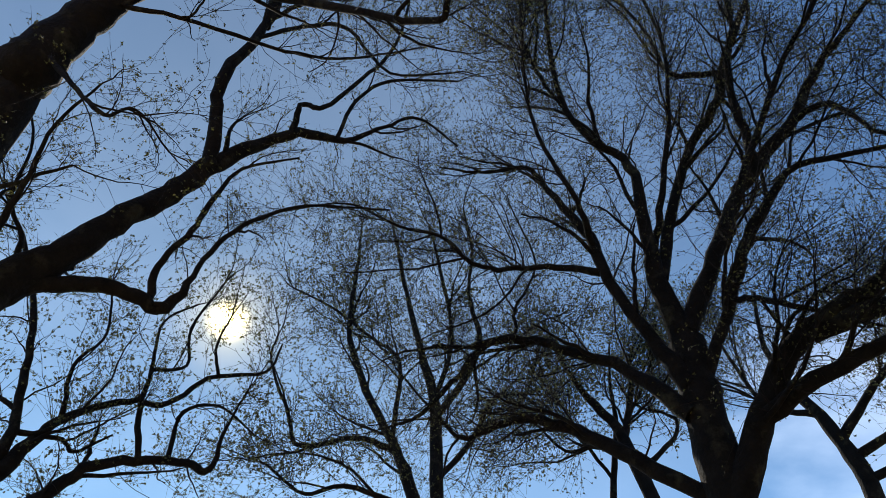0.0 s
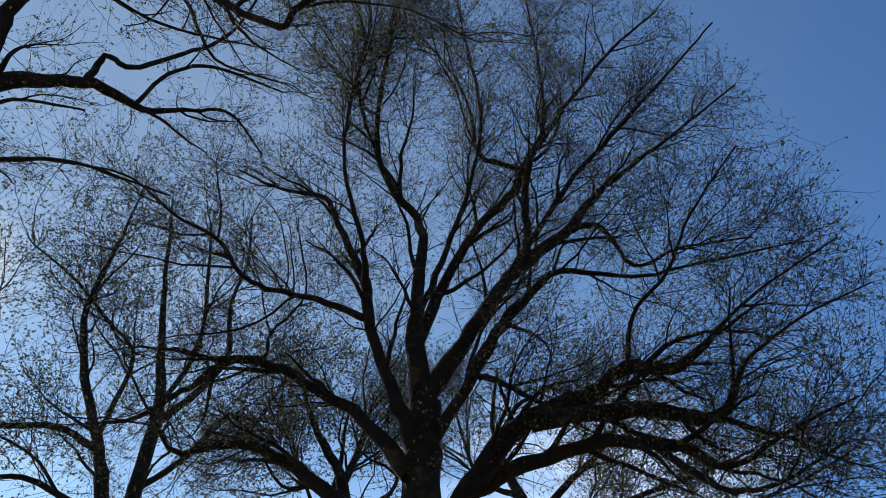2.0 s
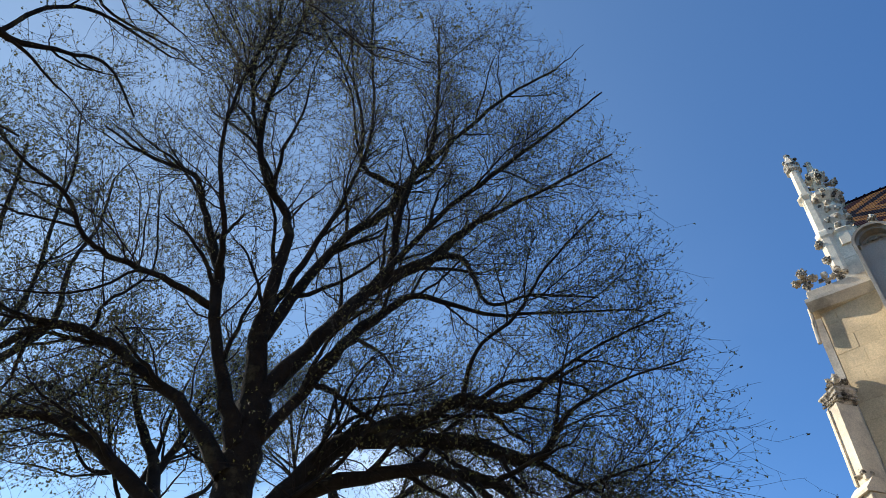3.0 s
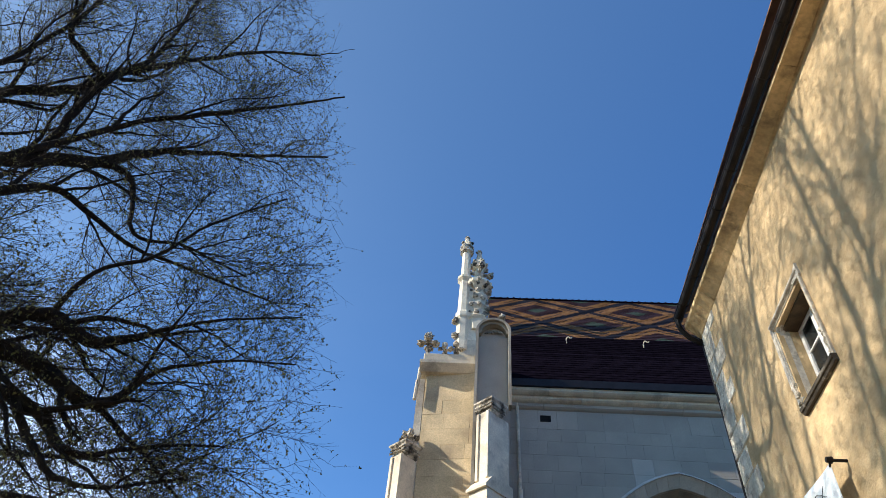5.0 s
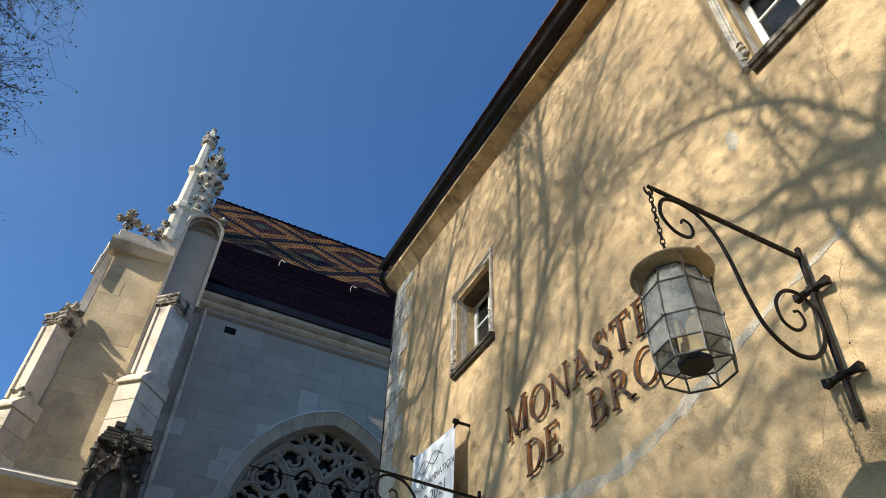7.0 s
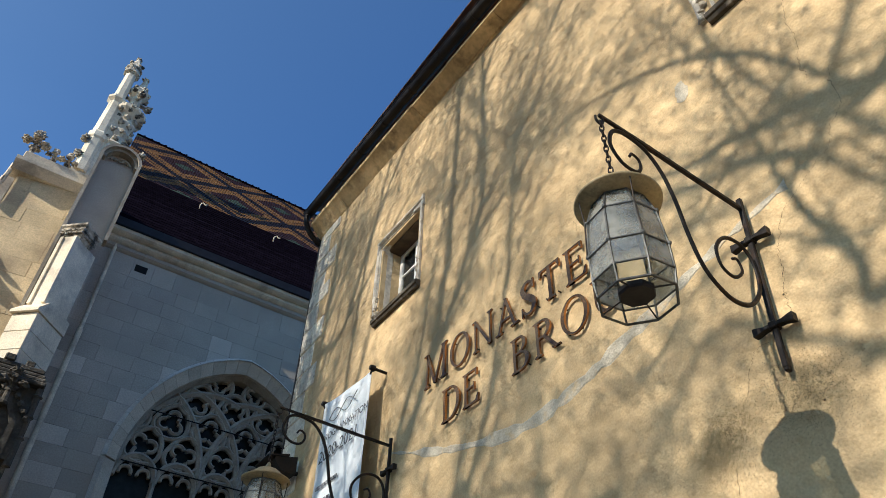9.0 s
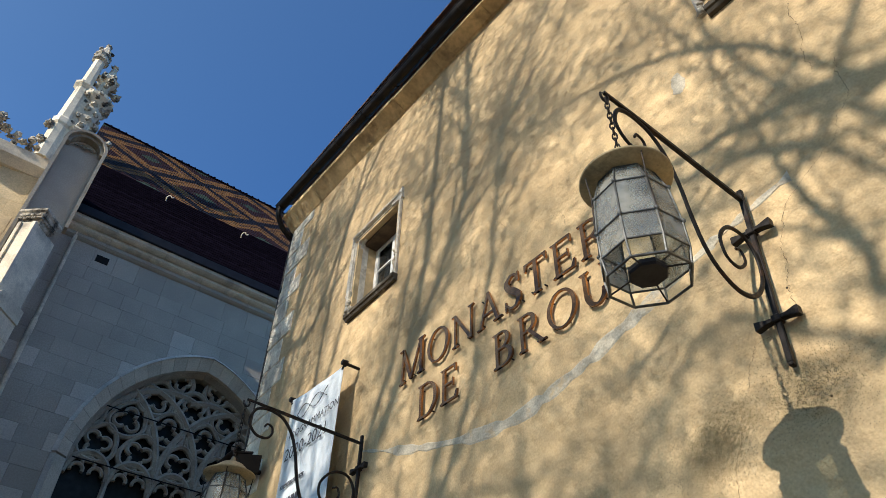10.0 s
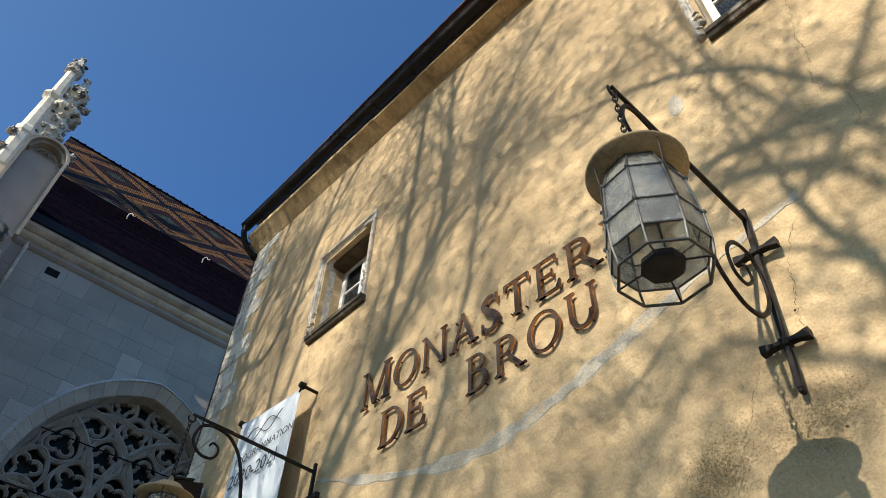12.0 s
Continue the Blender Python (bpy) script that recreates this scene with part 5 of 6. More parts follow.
lathe(b, [(0.15, 18.05), (0.22, 18.1), (0.20, 18.25), (0.23, 18.33), (0.20, 18.38), (0.16, 18.5), (0.09, 18.7), (0.06, 18.78), (0.09, 18.83), (0.03, 18.93)], 8, (0.64, -1.25, 0), math.pi / 8)
for k in range(14):
    a = k * 2.4
    clump(b, (0.64 + 0.17 * math.cos(a), -1.25 + 0.17 * math.sin(a), 18.12 + 0.034 * k), 0.06, rng, sub=1)
clump(b, (0.64, -1.25, 18.86), 0.07, rng, 1.2, sub=1)
part("crown", b, CARVED, pin, "carved leaf crown")
b = bmesh.new()
lathe(b, [(0.30, 14.8), (0.30, 15.2), (0.36, 15.28), (0.28, 15.38), (0.25, 15.6), (0.31, 15.75), (0.23, 15.95), (0.29, 16.2), (0.23, 16.4), (0.36, 16.56), (0.43, 16.62), (0.44, 16.72), (0.30, 16.80), (0.16, 16.95), (0.13, 17.40), (0.24, 17.52), (0.28, 17.62), (0.22, 17.72), (0.12, 17.86), (0.06, 18.25)], 8, (1.04, -1.15, 0), math.pi / 8)
part("companion_shaft", b, ASHLAR_PALE, pin)
part("body", prism(bmesh.new(), [(0.52, 14.4), (1.30, 14.4), (1.30, 15.2), (1.05, 16.2), (0.80, 16.75), (0.52, 16.75)], "y", -1.36, -0.95), ASHLAR_PALE, pin)
b = bmesh.new()
for z, r, n, s in ((15.45, 0.26, 7, 0.08), (15.75, 0.28, 7, 0.09), (16.08, 0.24, 7, 0.08), (16.36, 0.25, 7, 0.085), (16.54, 0.33, 9, 0.075), (16.68, 0.38, 9, 0.07), (17.0, 0.14, 5, 0.07), (17.30, 0.13, 4, 0.065), (17.56, 0.24, 7, 0.07), (17.70, 0.22, 6, 0.07), (18.26, 0.03, 3, 0.075)):
    for k in range(n):
        a = 2 * math.pi * k / n + z
        part("crocket", clump(bmesh.new(), (1.04 + r * math.cos(a), -1.15 + r * math.sin(a), z + rng.uniform(-0.05, 0.05)), s * rng.uniform(0.75, 1.15), rng), CARVED, pin)
for a in (0.2, 1.8, 3.3, 4.9):
    for z in (17.25,):
        b = bmesh.new()
        tube(b, [(1.04, -1.15, z), (1.04 + 0.30 * math.cos(a), -1.15 + 0.30 * math.sin(a), z + 0.03)], 0.06, 6)
        clump(b, (1.04 + 0.36 * math.cos(a), -1.15 + 0.36 * math.sin(a), z + 0.03), 0.10, rng)
        part("crocket", b, CARVED, pin)
for x, z in ((0.46, 14.55), (0.44, 15.1), (1.72, 14.95), (1.74, 15.3)):
    part("crocket", clump(bmesh.new(), (x, -1.35, z), 0.10, rng), CARVED, pin)

# lower pinnacle of the west front, seen past the corner
lp = new("west_pinnacle")
lp.parent = church
lp.location = (0.16, 0, 0.38)
b = bmesh.new()
lathe(b, [(0.16, 6.5), (0.16, 8.5), (0.22, 8.6), (0.15, 8.7), (0.06, 10.6), (0.03, 11.2)], 8, (-0.95, -1.0, 0))
part("spire", b, ASHLAR_PALE, lp)
b = bmesh.new()
for k in range(9):
    z = 8.75 + 0.27 * k
    a = -2.6 + 0.2 * (k % 2)
    d = 0.17 - 0.010 * k
    part("crocket", clump(bmesh.new(), (-0.95 + d * math.cos(a), -1.0 + d * math.sin(a), z), 0.085, rng, sub=1), CARVED, lp)
    part("crocket", clump(bmesh.new(), (-0.95 - d * math.cos(a), -1.0 - d * math.sin(a), z), 0.075, rng, sub=1), CARVED, lp)
tube(b, [(-1.08, -1.0, 11.08), (-0.82, -1.0, 11.08)], 0.045, 6)
clump(b, (-0.95, -1.0, 11.28), 0.075, rng, sub=1)
part("cross", b, CARVED, lp)


# ---------------------------------------------------------------- trees
def limb(tree, *stations):
    """Adds a main limb: stations of x, y, z and radius along it."""
    line = smooth_line(stations, 5)
    if tree:
        # its root grows out of the nearest older limb
        old = np.concatenate(tree)
        gap = np.linalg.norm(old[:, :3] - line[0, :3], axis=1)
        k = int(np.argmin(gap))
        if old[k, 3] * 0.8 < gap[k] < 2.5:
            fade = np.clip(1 - np.arange(len(line)) / (0.45 * len(line)), 0, 1)[:, None]
            line[:, :3] += (old[k, :3] - line[0, :3]) * (1 - 0.4 * old[k, 3] / gap[k]) * fade**1.3
            line[0, 3] = min(line[0, 3], old[k, 3])
    tree.append(line)


def tubes_mesh(name, lines, radii, sides):
    """lines (n, k, 3) and radii (n, k) as tapered tubes in one mesh."""
    n, k, _ = lines.shape
    t = np.empty_like(lines)
    t[:, 1:-1] = lines[:, 2:] - lines[:, :-2]
    t[:, 0], t[:, -1] = lines[:, 1] - lines[:, 0], lines[:, -1] - lines[:, -2]
    t /= np.linalg.norm(t, axis=2, keepdims=True) + 1e-9
    main = lines[:, -1] - lines[:, 0]
    ref = np.where((np.abs(main[:, 2:3]) > 0.8 * np.linalg.norm(main, axis=1, keepdims=True)), np.array([[1.0, 0.2, 0]]), np.array([[0, 0.1, 1.0]]))
    u = np.cross(t, ref[:, None, :])
    u /= np.linalg.norm(u, axis=2, keepdims=True) + 1e-9
    w = np.cross(t, u)
    ang = 2 * np.pi * np.arange(sides) / sides
    ring_v = lines[:, :, None, :] + radii[:, :, None, None] * (np.cos(ang)[:, None] * u[:, :, None, :] + np.sin(ang)[:, None] * w[:, :, None, :])
    verts = ring_v.reshape(-1, 3)
    base = (np.arange(n)[:, None, None] * k + np.arange(k - 1)[None, :, None]) * sides
    a = base + np.arange(sides)[None, None, :]
    b = base + (np.arange(sides) + 1)[None, None, :] % sides
    quads = np.stack([a, b, b + sides, a + sides], -1).reshape(-1, 4)
    return verts, quads


def mesh_from(name, chunks, mat, parent, label="", kind="", smooth=True):
    """One mesh from chunks of (vertices, quads)."""
    me = bpy.data.meshes.new(name)
    vs, qs, off = [], [], 0
    for v, q in chunks:
        vs.append(v)
        qs.append(q + off)
        off += len(v)
    v, q = np.concatenate(vs).astype(np.float32), np.concatenate(qs).astype(np.int32)
    me.vertices.add(len(v))
    me.vertices.foreach_set("co", v.ravel())
    me.loops.add(q.size)
    me.loops.foreach_set("vertex_index", q.ravel())
    me.polygons.add(len(q))
    me.polygons.foreach_set("loop_start", np.arange(0, q.size, 4, dtype=np.int32))
    me.update(calc_edges=True)
    if smooth:
        me.polygons.foreach_set("use_smooth", np.ones(len(q), bool))
    me.materials.append(mat)
    ob = new(name, me)
    ob.parent = parent
    return tagged(ob, label, kind=kind)


def unit(v):
    return v / (np.linalg.norm(v, axis=-1, keepdims=True) + 1e-9)


def sprout(r, starts, ways, lengths, radii, k, wobble, pull, tip):
    """Curving shoots: k points each, drawn towards the vectors pull as they go, thinning to tip times their first radius."""
    n = len(starts)
    pts = np.empty((n, k, 3))
    pts[:, 0] = starts
    d = unit(ways)
    step = (lengths / (k - 1))[:, None]
    for i in range(1, k):
        d = unit(d + r.normal(0, wobble, (n, 3)) + pull)
        pts[:, i] = pts[:, i - 1] + d * step
    taper = np.linspace(1, tip, k)[None, :]
    return pts, radii[:, None] * taper


def offshoots(r, lines, radii, per, lo, hi, spread):
    """Where shoots leave their parents: places, first directions and parent radii."""
    n, k, _ = lines.shape
    idx = np.repeat(np.arange(n), per)
    s = r.uniform(lo, hi, len(idx)) * (k - 1)
    i = np.minimum(s.astype(int), k - 2)
    f = (s - i)[:, None]
    a, b = lines[idx, i], lines[idx, i + 1]
    t = unit(b - a)
    side = unit(np.cross(t, r.normal(0, 1, t.shape)))
    ang = r.uniform(*spread, len(idx))[:, None]
    return a + (b - a) * f, t * np.cos(ang) + side * np.sin(ang), radii[idx, i] * (1 - f[:, 0]) + radii[idx, i + 1] * f[:, 0], s / (k - 1)


def tree(label, limbs, seed, density, reach, leaf_n, twig_r=0.0034, upward=0.10, leaf=0.022, girth=0.84, shoots=6, buds=2, boughs=0.6, room=1.0, edge=None):
    """A bare spring tree: limbs, boughs, branchlets, twigs and young leaves; edge is the lean of its clipped east side."""
    r = np.random.default_rng(seed)

    def inside(tips, slack):
        if edge is None:
            return np.ones(len(tips), bool)
        return tips[:, 0] < edge[0] + edge[1] * tips[:, 2] + r.normal(0, slack, len(tips))

    base = limbs[0][0]
    root = thing("tree", label, "tree", (float(base[0]), float(base[1]), 0.0), "trees before the monastery")
    o = np.array([base[0], base[1], 0.0])
    wood = []
    spots, ways, rads, left = [], [], [], []
    first = limbs[0].copy()
    # the trunk goes down to the ground with a flared foot
    foot = np.array([[base[0] - 0.15, base[1] + 0.1, -0.2, base[3] * 1.75], [base[0] - 0.1, base[1] + 0.06, 0.5, base[3] * 1.28], [base[0] - 0.04, base[1] + 0.02, base[2] * 0.5, base[3] * 1.1]])
    limbs = [np.vstack([foot, first])] + limbs[1:]
    heart = np.mean([ln[:, :3].mean(0) for ln in limbs[1:]], 0) - np.array([0, 0, 2.5])
    # boughs fork off the limbs before the finer wood does
    grown = []
    for ln in limbs[1:]:
        d = np.linalg.norm(np.diff(ln[:, :3], axis=0), axis=1)
        cum = np.concatenate([[0], np.cumsum(d)]) / d.sum()
        n = r.poisson(d.sum() * boughs)
        s = r.uniform(0.10, 0.92, n)
        at = np.stack([np.interp(s, cum, ln[:, c]) for c in range(4)], 1).reshape(-1, 4)
        t = unit(np.stack([np.interp(np.minimum(1, s + 0.06), cum, ln[:, c]) - np.interp(np.maximum(0, s - 0.06), cum, ln[:, c]) for c in range(3)], 1).reshape(-1, 3))
        way = t * 0.75 + unit(np.cross(t, r.normal(0, 1, t.shape))) * r.uniform(0.4, 0.9, (n, 1)) + np.array([0, 0, 0.1])
        if n:
            pts, rad = sprout(r, at[:, :3], way, reach * r.uniform(0.7, 1.5, n) * (1.15 - 0.5 * s), np.clip(at[:, 3] * r.uniform(0.35, 0.6, n), 0.014, 0.055), 9, 0.14, 0.05 * unit(at[:, :3] - heart) + np.array([0, 0, upward]), 0.32)
            kept = inside(pts[:, -1], 0.2)
            grown += [np.column_stack([pts[k], rad[k] / girth]) for k in range(n) if kept[k]]
    limbs = limbs + grown
    for i, ln in enumerate(limbs):
        p = ln.copy()
        d = np.linalg.norm(np.diff(p[:, :3], axis=0), axis=1)
        p[1:-1, :3] += r.normal(0, 1, (len(p) - 2, 3)) * np.minimum(0.018, p[1:-1, 3:4] * 0.2)
        p[:, 3] *= girth * r.uniform(0.94, 1.06, len(p))
        v, q = tubes_mesh("w", p[None, :, :3] - o, p[None, :, 3], 10 if p[0, 3] > 0.08 else 7)
        wood.append((v, q))
        if i == 0:
            continue
        total = d.sum()
        n = int(total * density)
        cum = np.concatenate([[0], np.cumsum(d)]) / total
        s = r.uniform(0.12, 1.0, n) ** 0.8
        pos = np.stack([np.interp(s, cum, p[:, c]) for c in range(4)], 1)
        # heavy wood bears few shoots
        s = s[r.uniform(0, 1, n) < np.clip(1.25 - pos[:, 3] / 0.10, 0.10, 1)]
        n = len(s)
        pos = np.stack([np.interp(s, cum, p[:, c]) for c in range(4)], 1)
        ahead = np.stack([np.interp(np.minimum(1, s + 0.05), cum, p[:, c]) for c in range(3)], 1)
        behind = np.stack([np.interp(np.maximum(0, s - 0.05), cum, p[:, c]) for c in range(3)], 1)
        t = unit(ahead - behind)
        side = unit(np.cross(t, r.normal(0, 1, t.shape)))
        ang = r.uniform(0.55, 1.40, n)[:, None]
        spots.append(pos[:, :3])
        ways.append(t * np.cos(ang) + side * np.sin(ang) + np.array([0, 0, 0.12]))
        rads.append(np.clip(pos[:, 3] * 0.24 * r.uniform(0.5, 1.5, n), 0.0058, 0.021))
        left.append((1.15 - 0.74 * s) * r.uniform(0.35, 1.35, n))
        # the limb's own end runs on as fine shoots
        spots.append(np.repeat(p[-1:, :3], 2, 0))
        ways.append(np.repeat(unit(p[-1:, :3] - p[-2:-1, :3]), 2, 0) + r.normal(0, 0.25, (2, 3)))
        rads.append(np.full(2, max(0.006, p[-1, 3] * 0.7)))
        left.append(r.uniform(0.5, 0.9, 2))
    starts, ways, rads, left = np.concatenate(spots), np.concatenate(ways), np.concatenate(rads), np.concatenate(left)
    # shoots that crowd each other die off, so that the crown fills evenly
    cell = np.floor((starts - o) / room).astype(int)
    _, which, crowd = np.unique(cell, axis=0, return_inverse=True, return_counts=True)
    alive = r.uniform(0, 1, len(starts)) < 5.0 / crowd[which.ravel()]
    starts, ways, rads, left = starts[alive], ways[alive], rads[alive], left[alive]
    out = unit(starts - heart)
    l2, r2 = sprout(r, starts, ways, reach * left, rads, 9, 0.16, 0.04 * out + np.array([0, 0, upward]), 0.35)
    kept = inside(l2[:, -1], 0.3)
    l2, r2 = l2[kept], r2[kept]
    s3, w3, p3, a3 = offshoots(r, l2, r2, shoots, 0.04, 1.0, (0.60, 1.35))
    n3 = len(s3)
    out3 = unit(s3 - heart)
    l3, r3 = sprout(r, s3, w3, reach * 0.55 * r.uniform(0.35, 1.2, n3) * (1.1 - 0.45 * a3), np.clip(p3 * 0.55, twig_r * 1.6, twig_r * 2.6), 5, 0.11, 0.05 * out3 + np.array([0, 0, upward * 0.8]), 0.5)
    kept = inside(l3[:, -1], 0.2)
    l3, r3 = l3[kept], r3[kept]
    s4, w4, _, _ = offshoots(r, l3, r3, buds, 0.12, 1.0, (0.5, 1.2))
    n4 = len(s4)
    l4, r4 = sprout(r, s4, w4, reach * 0.17 * r.uniform(0.4, 1.3, n4), np.full(n4, twig_r), 3, 0.12, 0.06 * unit(s4 - heart) + np.array([0, 0, upward * 0.6]), 0.6)
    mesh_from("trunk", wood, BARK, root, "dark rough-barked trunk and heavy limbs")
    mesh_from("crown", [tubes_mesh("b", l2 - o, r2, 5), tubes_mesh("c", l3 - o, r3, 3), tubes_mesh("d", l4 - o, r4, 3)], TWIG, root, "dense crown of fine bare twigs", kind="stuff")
    # young leaves and buds along the twigs
    pick = r.integers(0, n4, leaf_n)
    at = l4[pick, r.integers(1, 3, leaf_n)] - o + r.normal(0, 0.012, (leaf_n, 3))
    a, b = unit(r.normal(0, 1, (leaf_n, 3))), unit(r.normal(0, 1, (leaf_n, 3)))
    b = unit(np.cross(a, b))
    c = np.cross(a, b)
    sz = leaf * r.uniform(0.5, 1.4, (leaf_n, 1))
    quad = np.stack([at - a * sz, at + b * sz * 0.6 + c * sz * 0.2, at + a * sz, at - b * sz * 0.6 + c * sz * 0.2], 1).reshape(-1, 3)
    mesh_from("foliage", [(quad, np.arange(4 * leaf_n).reshape(-1, 4))], LEAF, root, "small yellow-green young leaves", kind="stuff", smooth=False)


a_limbs, b_limbs, c_limbs, d_limbs, e_limbs, f_limbs, g_limbs = [], [], [], [], [], [], []
# the large spreading tree
limb(a_limbs, (-9.25, 7.54, 5, 0.446), (-9.33, 7.41, 7, 0.462), (-9.36, 7.37, 8.01, 0.446), (-9.38, 7.34, 8.86, 0.421))
limb(a_limbs, (-9.38, 7.35, 8.73, 0.33), (-9.18, 6.86, 10.15, 0.231), (-8.85, 6.58, 11.31, 0.167), (-8.53, 6.29, 12.58, 0.124), (-8.54, 5.39, 13.24, 0.1), (-8.39, 4.72, 14.58, 0.078), (-8.03, 4.47, 17.6, 0.058), (-7.7, 4.16, 21.2, 0.04))
limb(a_limbs, (-9.27, 7.15, 7.89, 0.25), (-9.43, 6.54, 9.04, 0.164), (-9.53, 5.97, 10.19, 0.149), (-9.48, 5.65, 11.19, 0.143), (-9.63, 4.87, 12.49, 0.087), (-9.62, 4.39, 13.06, 0.069), (-9.72, 3.46, 12.74, 0.043), (-9.75, 2.44, 12.64, 0.024))
limb(a_limbs, (-9.09, 5.45, 10.81, 0.103), (-8.59, 4.97, 11.4, 0.074), (-8.23, 4.14, 12.55, 0.052), (-7.69, 3.7, 13.94, 0.042), (-7.09, 3.41, 15.61, 0.031), (-6.72, 2.3, 16.82, 0.025))
limb(a_limbs, (-9.3, 7.1, 7.33, 0.227), (-9.96, 6.32, 8.45, 0.151), (-10.53, 5.54, 9.01, 0.134), (-10.96, 4.92, 9.41, 0.125), (-11.41, 4.1, 9.53, 0.114), (-11.74, 3.5, 8.83, 0.077), (-12.05, 2.82, 7.95, 0.052), (-12.32, 2.09, 7.66, 0.025))
limb(a_limbs, (-11.39, 4.22, 9.55, 0.08), (-11.15, 4.57, 9.69, 0.052), (-11.03, 4.51, 10.17, 0.041), (-10.76, 4.92, 11.29, 0.031), (-10.79, 4.46, 12.76, 0.026))
limb(a_limbs, (-9.63, 5.93, 10.44, 0.105), (-9.89, 4.85, 10.54, 0.08), (-10.02, 3.82, 10.34, 0.066), (-9.96, 3.18, 10.37, 0.06), (-9.85, 2.68, 10.72, 0.049), (-9.78, 1.71, 10.78, 0.037), (-9.61, 0.63, 10.93, 0.025), (-9.31, -0.64, 10.09, 0.018))
limb(a_limbs, (-9.33, 7.76, 10.39, 0.181), (-9.04, 7.76, 11.78, 0.14), (-8.56, 7.98, 13.36, 0.134), (-7.84, 8.45, 14.7, 0.14), (-7.46, 8.5, 15.48, 0.128), (-6.47, 9.09, 17.39, 0.075), (-5.18, 9.73, 19.27, 0.055), (-3.83, 10.2, 20.07, 0.031))
limb(a_limbs, (-7.44, 8.48, 15.31, 0.099), (-7.85, 7.36, 15.28, 0.077), (-7.67, 6.91, 16.21, 0.05), (-7.66, 6.19, 17.56, 0.044), (-7.96, 4.79, 19.05, 0.031))
limb(a_limbs, (-8.96, 7.42, 9.08, 0.254), (-8.45, 7.96, 10.58, 0.213), (-7.99, 8.36, 11.77, 0.186), (-7.58, 8.67, 12.35, 0.177), (-6.95, 9.16, 13.08, 0.155), (-6.22, 9.64, 14.16, 0.106), (-5.58, 9.99, 14.67, 0.074), (-4.38, 10.59, 15.49, 0.047), (-2.97, 11.09, 16.23, 0.027))
limb(a_limbs, (-6.85, 9.05, 12.92, 0.102), (-6.17, 9.41, 12.82, 0.075), (-5.64, 9.62, 11.38, 0.052), (-4.79, 9.98, 11.46, 0.034), (-3.53, 10.44, 11.12, 0.021))
limb(a_limbs, (-7.6, 8.6, 12.23, 0.125), (-7.34, 8.32, 13.38, 0.117), (-7.02, 8.11, 14.54, 0.101), (-6.44, 8.14, 15.76, 0.062), (-6.19, 7.86, 18.27, 0.045), (-6.08, 7.44, 20.76, 0.032))
limb(a_limbs, (-8.98, 7.57, 8.05, 0.158), (-8.49, 8.02, 9.51, 0.146), (-8.12, 8.29, 10.56, 0.153), (-7.71, 8.57, 11.22, 0.12), (-7.09, 9.02, 11.87, 0.086), (-5.86, 9.86, 11.37, 0.052), (-4.86, 10.36, 11.28, 0.039), (-3.12, 11.03, 11.04, 0.021))
limb(a_limbs, (-8.45, 7.78, 9.31, 0.088), (-8.06, 8.09, 9.13, 0.076), (-7.42, 8.64, 8.57, 0.057), (-6.8, 9.09, 7.96, 0.03))
limb(a_limbs, (-8.77, 7.52, 5.74, 0.318), (-8.26, 7.89, 7.02, 0.281), (-7.81, 8.14, 7.79, 0.25), (-7.33, 8.4, 8.19, 0.212), (-6.47, 8.96, 8.55, 0.161), (-5.86, 9.22, 8.84, 0.15), (-5.07, 9.56, 8.59, 0.125), (-4.22, 9.85, 9.21, 0.048), (-3.36, 10.06, 9.65, 0.029), (-2.17, 10.29, 9.97, 0.018))
limb(a_limbs, (-7.5, 8.41, 8.1, 0.202), (-6.53, 8.97, 8.13, 0.197), (-5.63, 9.34, 7.93, 0.17), (-4.64, 9.67, 7.52, 0.123), (-3.97, 9.72, 8.21, 0.045), (-2.97, 9.88, 8.59, 0.026), (-1.92, 9.94, 8.62, 0.016))
limb(a_limbs, (-8.03, 7.82, 6.72, 0.216), (-7.2, 8.34, 7.2, 0.17), (-6.19, 8.91, 7.37, 0.138), (-5.21, 9.31, 7.08, 0.113), (-4.52, 9.43, 6.54, 0.065), (-3.57, 9.62, 6.81, 0.036), (-2.6, 9.73, 6.94, 0.019))
limb(a_limbs, (-5.55, 9.07, 7.13, 0.088), (-4.99, 9.27, 6.53, 0.075), (-4.51, 9.39, 6.15, 0.055), (-3.84, 9.58, 6.14, 0.034), (-2.97, 9.81, 6.46, 0.019))
limb(a_limbs, (-9.62, 6.98, 5.81, 0.187), (-10.36, 5.9, 6.86, 0.169), (-10.78, 5.3, 7.46, 0.144), (-11.15, 4.72, 7.73, 0.115), (-11.47, 4.21, 7.67, 0.083), (-11.77, 3.63, 7.46, 0.061), (-12.03, 3.1, 8.05, 0.037), (-12.3, 2.27, 9.07, 0.022))
limb(a_limbs, (-7.6, 8.01, 11.62, 0.096), (-6.24, 8.51, 13.54, 0.076), (-4.75, 8.89, 14.61, 0.057), (-3.31, 9.01, 15.24, 0.037), (-2.13, 8.84, 15.3, 0.023))
limb(a_limbs, (-9.12, 6.83, 10.69, 0.106), (-8.44, 6.95, 12.24, 0.081), (-7.78, 7, 13.78, 0.058), (-7.27, 6.86, 15.96, 0.049), (-7.18, 6.13, 18.88, 0.038), (-7.03, 5.45, 21.86, 0.033))
limb(a_limbs, (-5.75, 9.05, 8.58, 0.068), (-5.38, 8.97, 9.57, 0.051), (-4.63, 9.15, 10.24, 0.041), (-3.95, 9.22, 11.23, 0.031), (-2.83, 9.43, 12.32, 0.021))
